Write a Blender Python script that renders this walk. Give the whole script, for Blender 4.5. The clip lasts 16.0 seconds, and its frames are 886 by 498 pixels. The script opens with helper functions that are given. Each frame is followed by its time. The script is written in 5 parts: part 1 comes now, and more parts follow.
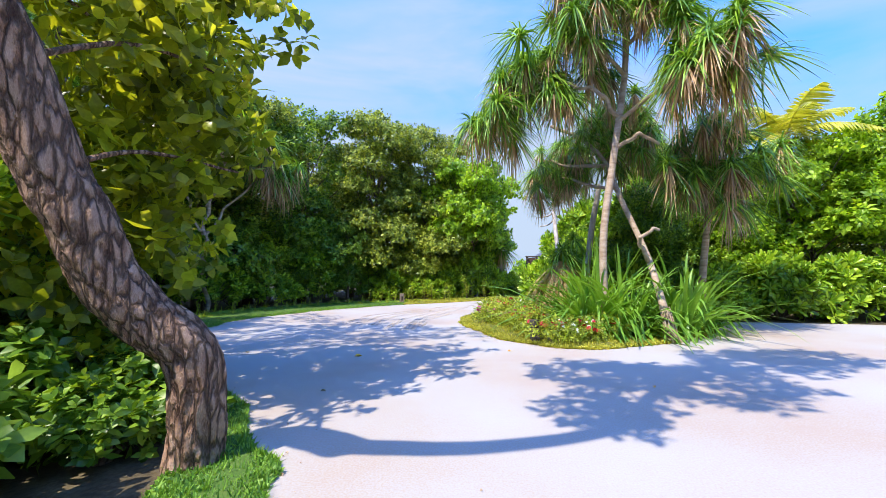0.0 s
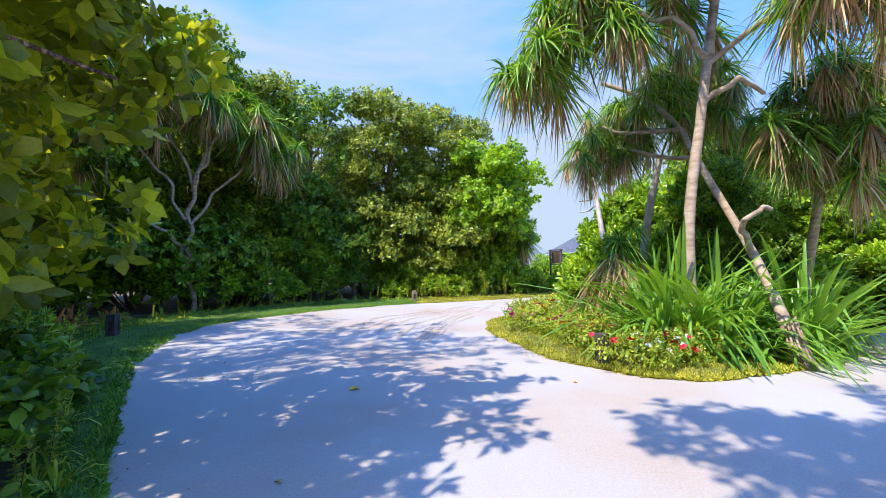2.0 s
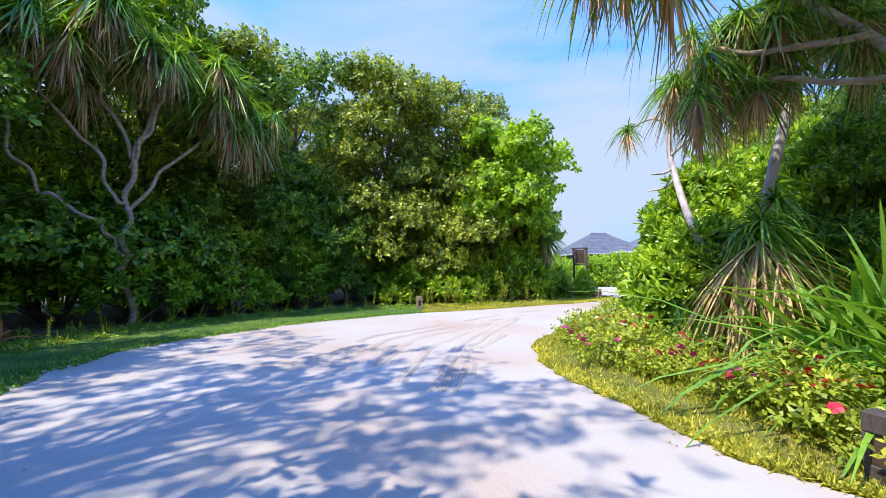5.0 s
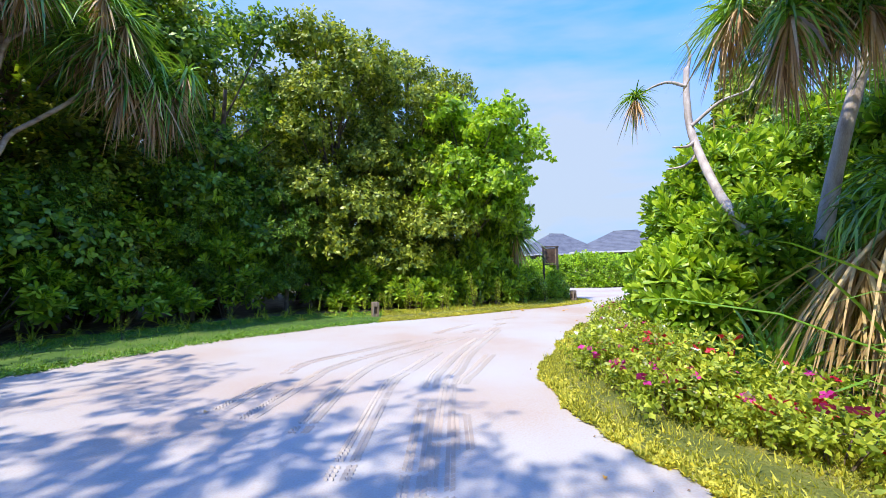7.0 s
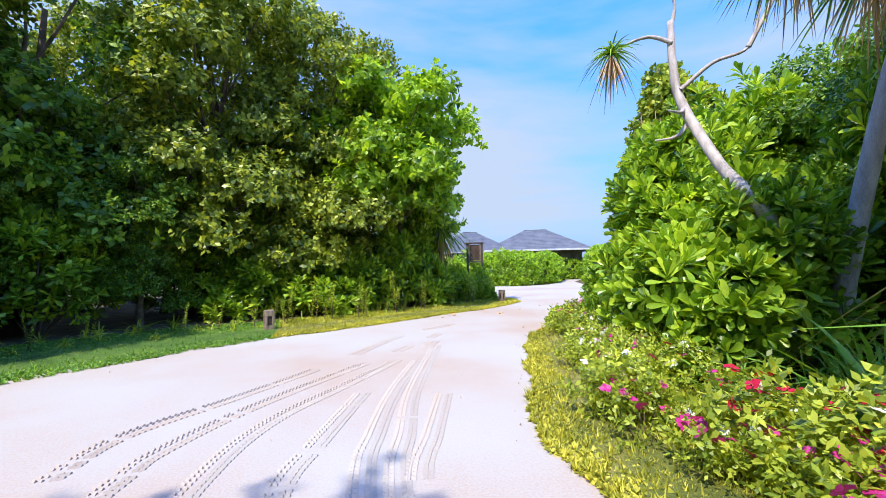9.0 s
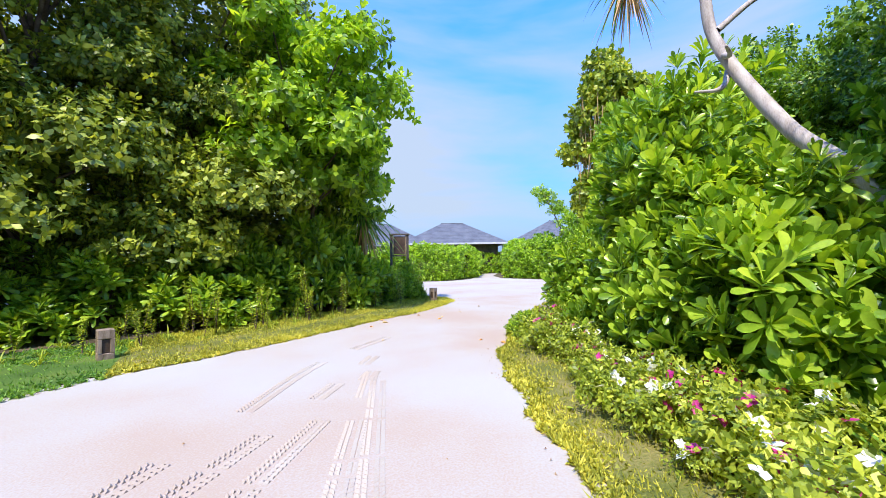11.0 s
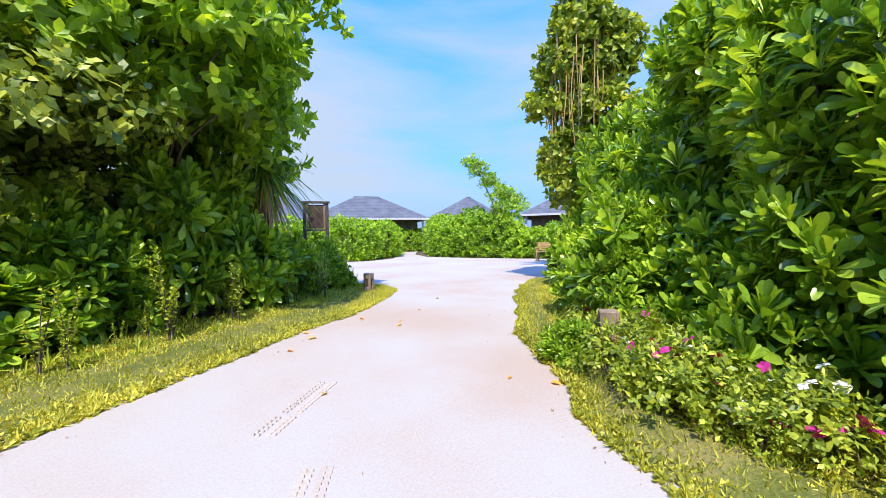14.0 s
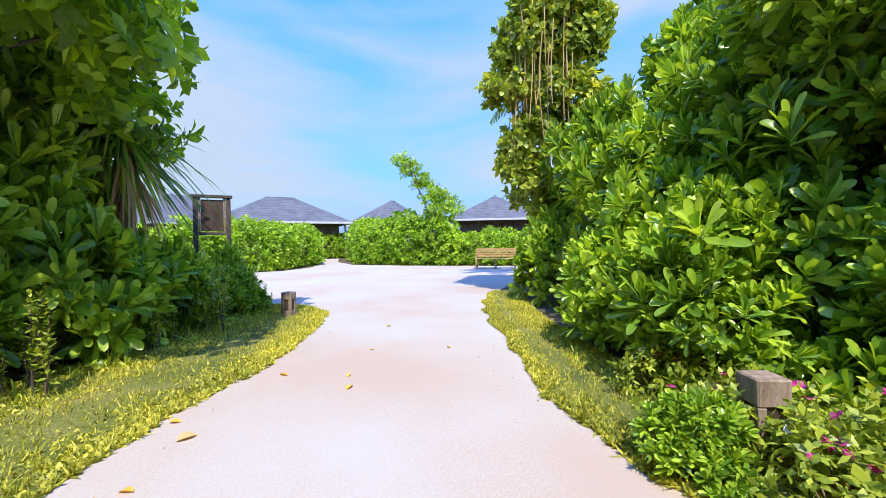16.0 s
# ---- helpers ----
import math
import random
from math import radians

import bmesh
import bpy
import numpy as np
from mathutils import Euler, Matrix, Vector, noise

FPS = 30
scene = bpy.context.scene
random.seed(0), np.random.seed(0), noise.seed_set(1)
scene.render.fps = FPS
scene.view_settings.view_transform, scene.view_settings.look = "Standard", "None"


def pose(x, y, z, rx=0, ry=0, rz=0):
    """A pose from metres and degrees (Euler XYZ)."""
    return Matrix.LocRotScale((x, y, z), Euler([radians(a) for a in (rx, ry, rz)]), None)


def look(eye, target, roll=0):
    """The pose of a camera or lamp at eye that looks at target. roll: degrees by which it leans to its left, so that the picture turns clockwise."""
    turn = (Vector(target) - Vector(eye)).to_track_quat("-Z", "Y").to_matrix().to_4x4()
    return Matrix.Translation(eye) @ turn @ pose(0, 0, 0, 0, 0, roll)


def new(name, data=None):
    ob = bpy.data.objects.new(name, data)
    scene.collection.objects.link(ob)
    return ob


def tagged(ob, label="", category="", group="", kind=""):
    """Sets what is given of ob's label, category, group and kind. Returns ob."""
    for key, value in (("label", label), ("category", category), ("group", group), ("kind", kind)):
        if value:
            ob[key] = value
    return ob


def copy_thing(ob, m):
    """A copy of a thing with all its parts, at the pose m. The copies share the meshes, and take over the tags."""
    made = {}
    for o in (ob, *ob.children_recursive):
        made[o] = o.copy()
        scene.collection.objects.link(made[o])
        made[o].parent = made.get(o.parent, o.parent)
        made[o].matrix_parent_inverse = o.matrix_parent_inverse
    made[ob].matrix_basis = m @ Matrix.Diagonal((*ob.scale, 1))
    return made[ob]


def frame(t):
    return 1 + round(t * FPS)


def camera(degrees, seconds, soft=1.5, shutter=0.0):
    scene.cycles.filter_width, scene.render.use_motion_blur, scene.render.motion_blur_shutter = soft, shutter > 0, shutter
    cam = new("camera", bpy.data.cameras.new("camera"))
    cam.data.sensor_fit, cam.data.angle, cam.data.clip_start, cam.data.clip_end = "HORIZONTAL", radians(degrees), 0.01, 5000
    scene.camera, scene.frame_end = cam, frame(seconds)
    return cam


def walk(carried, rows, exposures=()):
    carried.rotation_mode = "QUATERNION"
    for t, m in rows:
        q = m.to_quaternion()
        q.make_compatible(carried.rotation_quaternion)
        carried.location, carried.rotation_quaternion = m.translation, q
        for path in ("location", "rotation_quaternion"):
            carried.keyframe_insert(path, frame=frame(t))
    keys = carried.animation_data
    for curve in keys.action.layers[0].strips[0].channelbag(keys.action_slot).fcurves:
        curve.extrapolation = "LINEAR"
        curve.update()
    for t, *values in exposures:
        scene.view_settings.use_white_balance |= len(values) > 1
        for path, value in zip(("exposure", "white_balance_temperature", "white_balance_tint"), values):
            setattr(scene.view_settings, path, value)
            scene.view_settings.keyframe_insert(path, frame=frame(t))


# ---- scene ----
cam = camera(96.8, 16.0, soft=0.7)
METRES, EYE, TILT, LEAN, TURN = 15.7, 1.22, 3.7, 0.8, 0.0
ROWS = [
    (0.0, 0.0, 0.0, 0.0, -0.0, 0.0, 0.0),
    (0.5, -0.0052, 0.0286, -0.0011, 0.6, -0.15, -0.02),
    (1.0, -0.0084, 0.0618, -0.0037, 1.11, -0.22, -0.05),
    (1.5, -0.013, 0.0916, -0.006, 1.46, -0.46, -0.01),
    (2.0, -0.0162, 0.1228, -0.0076, 1.58, -0.75, -0.04),
    (2.5, -0.0233, 0.1538, -0.01, 1.58, -0.94, -0.06),
    (3.0, -0.0273, 0.1849, -0.0127, 1.65, -0.93, -0.04),
    (3.5, -0.0316, 0.2159, -0.0156, 1.8, -0.78, -0.06),
    (4.0, -0.0371, 0.2446, -0.0173, 1.85, -0.63, -0.08),
    (6.5, -0.0538, 0.3946, -0.0304, -2.21, -0.26, -0.1),
    (7.0, -0.0562, 0.4256, -0.0324, -4.82, -0.21, -0.24),
    (7.5, -0.055, 0.4553, -0.0347, -7.97, -0.18, -0.39),
    (8.0, -0.056, 0.4869, -0.0366, -11.4, -0.22, -0.56),
    (8.5, -0.0572, 0.5169, -0.0395, -14.52, -0.21, -0.75),
    (9.0, -0.0574, 0.5486, -0.041, -17.83, -0.27, -0.86),
    (11.5, -0.0346, 0.7005, -0.0465, -33.39, -1.31, -1.8),
    (12.0, -0.0259, 0.7307, -0.0491, -35.62, -1.84, -1.87),
    (12.5, -0.0183, 0.7628, -0.0519, -37.7, -2.61, -1.94),
    (13.0, -0.009, 0.7932, -0.0527, -39.58, -3.3, -1.98),
    (13.5, 0.0025, 0.8255, -0.0555, -41.83, -3.69, -2.14),
    (14.0, 0.0145, 0.8554, -0.0572, -44.25, -3.74, -2.26),
    (14.5, 0.0312, 0.885, -0.0584, -46.85, -3.72, -2.33),
    (15.0, 0.0466, 0.9126, -0.0606, -49.92, -3.68, -2.42),
    (15.5, 0.0641, 0.9387, -0.0614, -53.21, -3.41, -2.53),
    (16.0, 0.079, 0.9661, -0.0626, -55.96, -2.42, -2.66),
]
walk(cam, [(t, pose(0, 0, EYE, TILT, LEAN, TURN) @ pose(METRES * x, METRES * y, METRES * z, 90 + pitch, roll, yaw)) for t, x, y, z, yaw, pitch, roll in ROWS], exposures=[(0.0, 1.95), (4.0, 1.98), (7.0, 1.92), (16.0, 1.9)])

# ---- light and sky ----
SHADE = (0.46, 0.45)                     # the shadow's run on the ground for each metre of height
SUN_DIR = Vector((-SHADE[0], -SHADE[1], 1)).normalized()
world = bpy.data.worlds.new("sky")
scene.world = world
world.use_nodes = True
wn, wl = world.node_tree.nodes, world.node_tree.links
wn.clear()
sky = wn.new("ShaderNodeTexSky")
sky.sky_type = "NISHITA"
sky.sun_disc = False
sky.sun_elevation = math.asin(SUN_DIR.z)
sky.sun_rotation = math.atan2(SUN_DIR.x, SUN_DIR.y)
sky.air_density, sky.dust_density, sky.ozone_density = 1.0, 0.6, 2.0
tint = wn.new("ShaderNodeHueSaturation")
tint.inputs["Saturation"].default_value = 1.45
deep = wn.new("ShaderNodeMixRGB")
deep.blend_type = "MULTIPLY"
deep.inputs[0].default_value = 1.0
deep.inputs[2].default_value = (0.80, 0.98, 1.42, 1)
coord = wn.new("ShaderNodeTexCoord")
flat = wn.new("ShaderNodeMapping")
flat.inputs["Scale"].default_value = (1.1, 1.0, 4.2)
flat.inputs["Rotation"].default_value = (0.0, 0.22, 0.0)
cloud = wn.new("ShaderNodeTexNoise")
cloud.inputs["Scale"].default_value = 1.5
cloud.inputs["Detail"].default_value = 9
cloud.inputs["Roughness"].default_value = 0.5
cloud.inputs["Distortion"].default_value = 0.45
cloud_ramp = wn.new("ShaderNodeValToRGB")
cloud_ramp.color_ramp.elements[0].position, cloud_ramp.color_ramp.elements[1].position = 0.38, 0.66
cloud_ramp.color_ramp.elements[0].color = (0.12, 0.12, 0.12, 1)
cloud_ramp.color_ramp.elements[1].color = (0.95, 0.95, 0.95, 1)
split = wn.new("ShaderNodeSeparateXYZ")
haze = wn.new("ShaderNodeMapRange")          # sea haze: milky low down, clear overhead
haze.inputs["From Min"].default_value, haze.inputs["From Max"].default_value = 0.45, 0.95
haze.inputs["To Min"].default_value, haze.inputs["To Max"].default_value = 1.0, 0.2
veil = wn.new("ShaderNodeMapRange")          # the veil of cloud is thicker towards the north
veil.inputs["From Min"].default_value, veil.inputs["From Max"].default_value = 0.45, 1.0
veil.inputs["To Min"].default_value, veil.inputs["To Max"].default_value = 0.0, 0.13
shift = wn.new("ShaderNodeMath")
thin = wn.new("ShaderNodeMath")
thin.operation = "MULTIPLY"
cloud_mix = wn.new("ShaderNodeMixRGB")
cloud_mix.inputs[2].default_value = (1.06, 1.28, 1.62, 1)
back = wn.new("ShaderNodeBackground")
back.inputs["Strength"].default_value = 0.15
wout = wn.new("ShaderNodeOutputWorld")
wl.new(sky.outputs[0], tint.inputs["Color"])
wl.new(coord.outputs["Generated"], flat.inputs[0])
wl.new(flat.outputs[0], cloud.inputs["Vector"])
wl.new(split.outputs["Y"], veil.inputs["Value"])
wl.new(cloud.outputs[0], shift.inputs[0])
wl.new(veil.outputs[0], shift.inputs[1])
wl.new(shift.outputs[0], cloud_ramp.inputs[0])
wl.new(coord.outputs["Generated"], split.inputs[0])
wl.new(split.outputs["Z"], haze.inputs["Value"])
wl.new(cloud_ramp.outputs[0], thin.inputs[0])
wl.new(haze.outputs[0], thin.inputs[1])
wl.new(thin.outputs[0], cloud_mix.inputs[0])
wl.new(tint.outputs[0], deep.inputs[1])
low = wn.new("ShaderNodeMapRange")           # the clear blue low down, over the sea
low.inputs["From Min"].default_value, low.inputs["From Max"].default_value = 0.0, 0.75
low.inputs["To Min"].default_value, low.inputs["To Max"].default_value = 1.0, 0.0
sea_blue = wn.new("ShaderNodeMixRGB")
sea_blue.inputs[2].default_value = (0.31, 0.68, 1.42, 1)
wl.new(split.outputs["Z"], low.inputs["Value"])
wl.new(low.outputs[0], sea_blue.inputs[0])
wl.new(deep.outputs[0], sea_blue.inputs[1])
wl.new(sea_blue.outputs[0], cloud_mix.inputs[1])
wl.new(cloud_mix.outputs[0], back.inputs[0])
wl.new(back.outputs[0], wout.inputs[0])
sun = new("sun", bpy.data.lights.new("sun", "SUN"))
sun.data.energy, sun.data.angle, sun.data.color = 1.85, radians(0.6), (1.0, 0.91, 0.76)
sun.matrix_world = look(SUN_DIR * 50, (0, 0, 0))


# ---- materials ----
def nodes_of(name):
    m = bpy.data.materials.new(name)
    m.use_nodes = True
    m.node_tree.nodes.clear()
    return m, m.node_tree.nodes, m.node_tree.links


def ramp_of(n, stops):
    r = n.new("ShaderNodeValToRGB")
    e = r.color_ramp.elements
    while len(e) < len(stops):
        e.new(0.5)
    for el, (p, c) in zip(e, stops):
        el.position, el.color = p, (*c, 1)
    return r


def leaf_mat(name, dark, mid, light, rough=0.42, trans=0.3, patch=1.3, odd=None, petal=None):
    """Leaves: the tone differs leaf by leaf and in slow patches, with light coming through the blade."""
    m, n, l = nodes_of(name)
    geo = n.new("ShaderNodeNewGeometry")
    pos = n.new("ShaderNodeTexNoise")
    pos.inputs["Scale"].default_value = patch
    pos.inputs["Detail"].default_value = 3
    l.new(geo.outputs["Position"], pos.inputs["Vector"])
    fine = n.new("ShaderNodeTexNoise")
    fine.inputs["Scale"].default_value = 38
    l.new(geo.outputs["Position"], fine.inputs["Vector"])
    a = n.new("ShaderNodeMath"); a.operation = "MULTIPLY_ADD"
    l.new(geo.outputs["Random Per Island"], a.inputs[0]); a.inputs[1].default_value = 0.55
    b = n.new("ShaderNodeMath"); b.operation = "MULTIPLY_ADD"
    l.new(pos.outputs[0], b.inputs[0]); b.inputs[1].default_value = 0.7; b.inputs[2].default_value = -0.22
    l.new(b.outputs[0], a.inputs[2])
    c = n.new("ShaderNodeMath"); c.operation = "MULTIPLY_ADD"
    l.new(fine.outputs[0], c.inputs[0]); c.inputs[1].default_value = 0.24
    l.new(a.outputs[0], c.inputs[2])
    if petal is None:
        dark, mid, light = (tuple(min(0.8, q * k) for q in col) for col, k in ((dark, 0.72), (mid, 1.5), (light, 1.95)))
    stops = [(0.08, dark), (0.45, mid), (0.86, light)] + ([(0.985, odd)] if odd else [])
    r = ramp_of(n, stops)
    l.new(c.outputs[0], r.inputs[0])
    p = n.new("ShaderNodeBsdfPrincipled")
    p.inputs["Roughness"].default_value = rough
    p.inputs["Specular IOR Level"].default_value = 0.45
    l.new(r.outputs[0], p.inputs["Base Color"])
    t = n.new("ShaderNodeBsdfTranslucent")
    warm = n.new("ShaderNodeMixRGB"); warm.blend_type = "MULTIPLY"; warm.inputs[0].default_value = 1
    warm.inputs[2].default_value = (1.5, 1.35, 0.5, 1)
    l.new(r.outputs[0], warm.inputs[1]); l.new(warm.outputs[0], t.inputs["Color"])
    mix = n.new("ShaderNodeMixShader"); mix.inputs[0].default_value = trans
    l.new(p.outputs[0], mix.inputs[1]); l.new(t.outputs[0], mix.inputs[2])
    o = n.new("ShaderNodeOutputMaterial")
    l.new(mix.outputs[0], o.inputs[0])
    return m


def rough_mat(name, stops, scale=6.0, fine=60.0, rough=0.85, bump=0.3, dist=0.02, stretch=(1, 1, 1), cracks=0.0, metal=0.0, spec=0.3):
    """Matter with stains at a large scale, grain at a small one and relief."""
    m, n, l = nodes_of(name)
    tc = n.new("ShaderNodeTexCoord")
    mp = n.new("ShaderNodeMapping"); mp.inputs["Scale"].default_value = stretch
    l.new(tc.outputs["Object"], mp.inputs[0])
    big = n.new("ShaderNodeTexNoise"); big.inputs["Scale"].default_value = scale; big.inputs["Detail"].default_value = 5
    small = n.new("ShaderNodeTexNoise"); small.inputs["Scale"].default_value = fine; small.inputs["Detail"].default_value = 4
    l.new(mp.outputs[0], big.inputs["Vector"]); l.new(mp.outputs[0], small.inputs["Vector"])
    s = n.new("ShaderNodeMath"); s.operation = "MULTIPLY_ADD"
    l.new(small.outputs[0], s.inputs[0]); s.inputs[1].default_value = 0.45
    t = n.new("ShaderNodeMath"); t.operation = "MULTIPLY_ADD"
    l.new(big.outputs[0], t.inputs[0]); t.inputs[1].default_value = 0.85; t.inputs[2].default_value = -0.14
    l.new(t.outputs[0], s.inputs[2])
    r = ramp_of(n, stops)
    l.new(s.outputs[0], r.inputs[0])
    colour, height = r.outputs[0], s.outputs[0]
    if cracks:
        v = n.new("ShaderNodeTexVoronoi"); v.feature = "DISTANCE_TO_EDGE"; v.inputs["Scale"].default_value = cracks
        wob = n.new("ShaderNodeMixRGB"); wob.inputs[0].default_value = 0.2
        l.new(mp.outputs[0], wob.inputs[1]); l.new(big.outputs["Color"], wob.inputs[2]); l.new(wob.outputs[0], v.inputs["Vector"])
        cr = ramp_of(n, [(0.0, (0.05, 0.04, 0.035)), (0.05, (0.2, 0.18, 0.17)), (0.2, (1, 1, 1))])
        l.new(v.outputs["Distance"], cr.inputs[0])
        mul = n.new("ShaderNodeMixRGB"); mul.blend_type = "MULTIPLY"; mul.inputs[0].default_value = 0.8
        l.new(colour, mul.inputs[1]); l.new(cr.outputs[0], mul.inputs[2])
        add = n.new("ShaderNodeMath"); add.operation = "MULTIPLY_ADD"
        l.new(cr.outputs[0], add.inputs[0]); add.inputs[1].default_value = 0.9; l.new(height, add.inputs[2])
        colour, height = mul.outputs[0], add.outputs[0]
    p = n.new("ShaderNodeBsdfPrincipled")
    p.inputs["Roughness"].default_value, p.inputs["Metallic"].default_value = rough, metal
    p.inputs["Specular IOR Level"].default_value = spec
    l.new(colour, p.inputs["Base Color"])
    bp = n.new("ShaderNodeBump"); bp.inputs["Strength"].default_value = bump; bp.inputs["Distance"].default_value = dist
    l.new(height, bp.inputs["Height"]); l.new(bp.outputs[0], p.inputs["Normal"])
    o = n.new("ShaderNodeOutputMaterial")
    l.new(p.outputs[0], o.inputs[0])
    return m


M_SAND = rough_mat("coral_sand", [(0.36, (0.40, 0.315, 0.255)), (0.47, (0.415, 0.36, 0.315)), (0.58, (0.42, 0.395, 0.37)), (0.7, (0.43, 0.42, 0.405))], 0.42, 70, 0.9, 0.35, 0.012, spec=0.15)
M_TREAD = rough_mat("pressed_coral_sand", [(0.36, (0.39, 0.325, 0.28)), (0.64, (0.42, 0.39, 0.36))], 0.6, 60, 0.9, 0.3, 0.01, spec=0.15)
M_SOIL = rough_mat("leaf_litter_soil", [(0.3, (0.035, 0.028, 0.018)), (0.5, (0.09, 0.07, 0.04)), (0.7, (0.16, 0.13, 0.075))], 2.5, 30, 0.95, 0.6, 0.03)
M_TURF = rough_mat("creeping_turf", [(0.25, (0.045, 0.065, 0.012)), (0.5, (0.135, 0.15, 0.027)), (0.72, (0.27, 0.225, 0.08))], 1.6, 48, 0.95, 1.0, 0.04)
M_BARK = rough_mat("plated_bark", [(0.3, (0.2, 0.10, 0.06)), (0.5, (0.43, 0.26, 0.17)), (0.72, (0.62, 0.42, 0.3))], 5, 60, 0.85, 1.0, 0.03, (3.4, 3.4, 0.85), 6.5)
M_TWIG = rough_mat("grey_brown_bark", [(0.3, (0.07, 0.05, 0.035)), (0.5, (0.15, 0.11, 0.08)), (0.75, (0.26, 0.2, 0.15))], 4, 50, 0.85, 0.5, 0.01)
M_PANTRUNK = rough_mat("pandanus_bark", [(0.3, (0.22, 0.15, 0.10)), (0.5, (0.38, 0.28, 0.20)), (0.72, (0.52, 0.42, 0.33))], 5, 60, 0.8, 0.5, 0.008, (1, 1, 3.5))
M_DEADWOOD = rough_mat("bleached_wood", [(0.3, (0.25, 0.21, 0.19)), (0.5, (0.42, 0.37, 0.34)), (0.75, (0.58, 0.54, 0.5))], 6, 70, 0.75, 0.4, 0.006, (2, 2, 0.5))
M_POST = rough_mat("weathered_post_wood", [(0.3, (0.12, 0.085, 0.06)), (0.5, (0.24, 0.18, 0.13)), (0.72, (0.36, 0.28, 0.22))], 7, 80, 0.8, 0.4, 0.004, (3, 3, 0.6))
M_DARKPOST = rough_mat("dark_stained_wood", [(0.3, (0.035, 0.028, 0.026)), (0.5, (0.07, 0.058, 0.052)), (0.75, (0.12, 0.10, 0.09))], 7, 80, 0.7, 0.35, 0.004, (3, 3, 0.6))
M_BENCH = rough_mat("golden_teak", [(0.3, (0.24, 0.14, 0.05)), (0.5, (0.42, 0.27, 0.11)), (0.75, (0.55, 0.38, 0.18))], 8, 80, 0.6, 0.3, 0.003, (1, 4, 4))
M_ROOF = rough_mat("grey_shingle", [(0.3, (0.075, 0.083, 0.105)), (0.5, (0.11, 0.12, 0.145)), (0.75, (0.15, 0.16, 0.185))], 1.5, 20, 0.8, 0.4, 0.02)
M_WALL = rough_mat("brown_timber_cladding", [(0.3, (0.06, 0.04, 0.03)), (0.5, (0.11, 0.08, 0.06)), (0.75, (0.17, 0.13, 0.1))], 2, 25, 0.8, 0.3, 0.01)
M_FASCIA = rough_mat("pale_painted_timber", [(0.3, (0.42, 0.42, 0.44)), (0.6, (0.55, 0.55, 0.57))], 2, 25, 0.6, 0.2, 0.01)
M_DRY = leaf_mat("dry_brown_leaf", (0.12, 0.07, 0.035), (0.26, 0.16, 0.085), (0.42, 0.29, 0.17), 0.7, 0.2)
M_STRAW = leaf_mat("straw_leaf", (0.2, 0.13, 0.05), (0.3, 0.2, 0.085), (0.36, 0.27, 0.12), 0.7, 0.2)
M_BROAD = leaf_mat("broad_leaf", (0.022, 0.06, 0.008), (0.065, 0.14, 0.014), (0.18, 0.27, 0.025), 0.4, 0.34)
M_OLIVE = leaf_mat("olive_leaf", (0.035, 0.065, 0.012), (0.11, 0.16, 0.02), (0.27, 0.3, 0.04), 0.4, 0.34)
M_LIGHT = leaf_mat("light_leaf", (0.055, 0.125, 0.012), (0.14, 0.25, 0.02), (0.3, 0.4, 0.035), 0.4, 0.5)
M_NEAR = leaf_mat("near_tree_leaf", (0.045, 0.07, 0.008), (0.135, 0.175, 0.014), (0.31, 0.33, 0.03), 0.32, 0.55, odd=(0.42, 0.3, 0.03))
M_SCAE = leaf_mat("sea_lettuce_leaf", (0.045, 0.105, 0.01), (0.125, 0.23, 0.018), (0.29, 0.375, 0.035), 0.3, 0.36)
M_PANL = leaf_mat("pandanus_leaf", (0.03, 0.09, 0.012), (0.085, 0.19, 0.02), (0.23, 0.34, 0.04), 0.38, 0.3)
M_LILY = leaf_mat("lily_leaf", (0.03, 0.085, 0.012), (0.075, 0.175, 0.02), (0.18, 0.3, 0.035), 0.35, 0.3)
M_COCO = leaf_mat("palm_leaflet", (0.12, 0.16, 0.02), (0.3, 0.3, 0.03), (0.5, 0.4, 0.06), 0.4, 0.35)
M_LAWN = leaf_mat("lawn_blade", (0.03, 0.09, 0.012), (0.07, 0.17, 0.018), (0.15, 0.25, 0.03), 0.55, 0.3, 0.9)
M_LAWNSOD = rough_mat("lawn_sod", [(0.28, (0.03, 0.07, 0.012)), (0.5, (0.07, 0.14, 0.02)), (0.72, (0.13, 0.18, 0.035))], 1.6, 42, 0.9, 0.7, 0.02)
M_GRASS = leaf_mat("turf_blade", (0.08, 0.11, 0.012), (0.215, 0.23, 0.022), (0.42, 0.37, 0.055), 0.6, 0.3, 0.9)
M_VINE = leaf_mat("vine_leaf", (0.05, 0.09, 0.012), (0.14, 0.205, 0.022), (0.32, 0.34, 0.05), 0.42, 0.36, odd=(0.45, 0.2, 0.03))
M_WEED = leaf_mat("weed_leaf", (0.06, 0.11, 0.012), (0.165, 0.225, 0.02), (0.33, 0.36, 0.045), 0.45, 0.38)
M_RUST = leaf_mat("reddish_leaf", (0.10, 0.04, 0.02), (0.26, 0.09, 0.04), (0.42, 0.2, 0.07), 0.5, 0.3)
M_PINK = leaf_mat("magenta_petal", (0.4, 0.012, 0.17), (0.48, 0.02, 0.22), (0.55, 0.05, 0.3), 0.5, 0.25, petal=True)
M_RED = leaf_mat("red_petal", (0.42, 0.006, 0.022), (0.52, 0.008, 0.04), (0.58, 0.015, 0.07), 0.5, 0.25, petal=True)
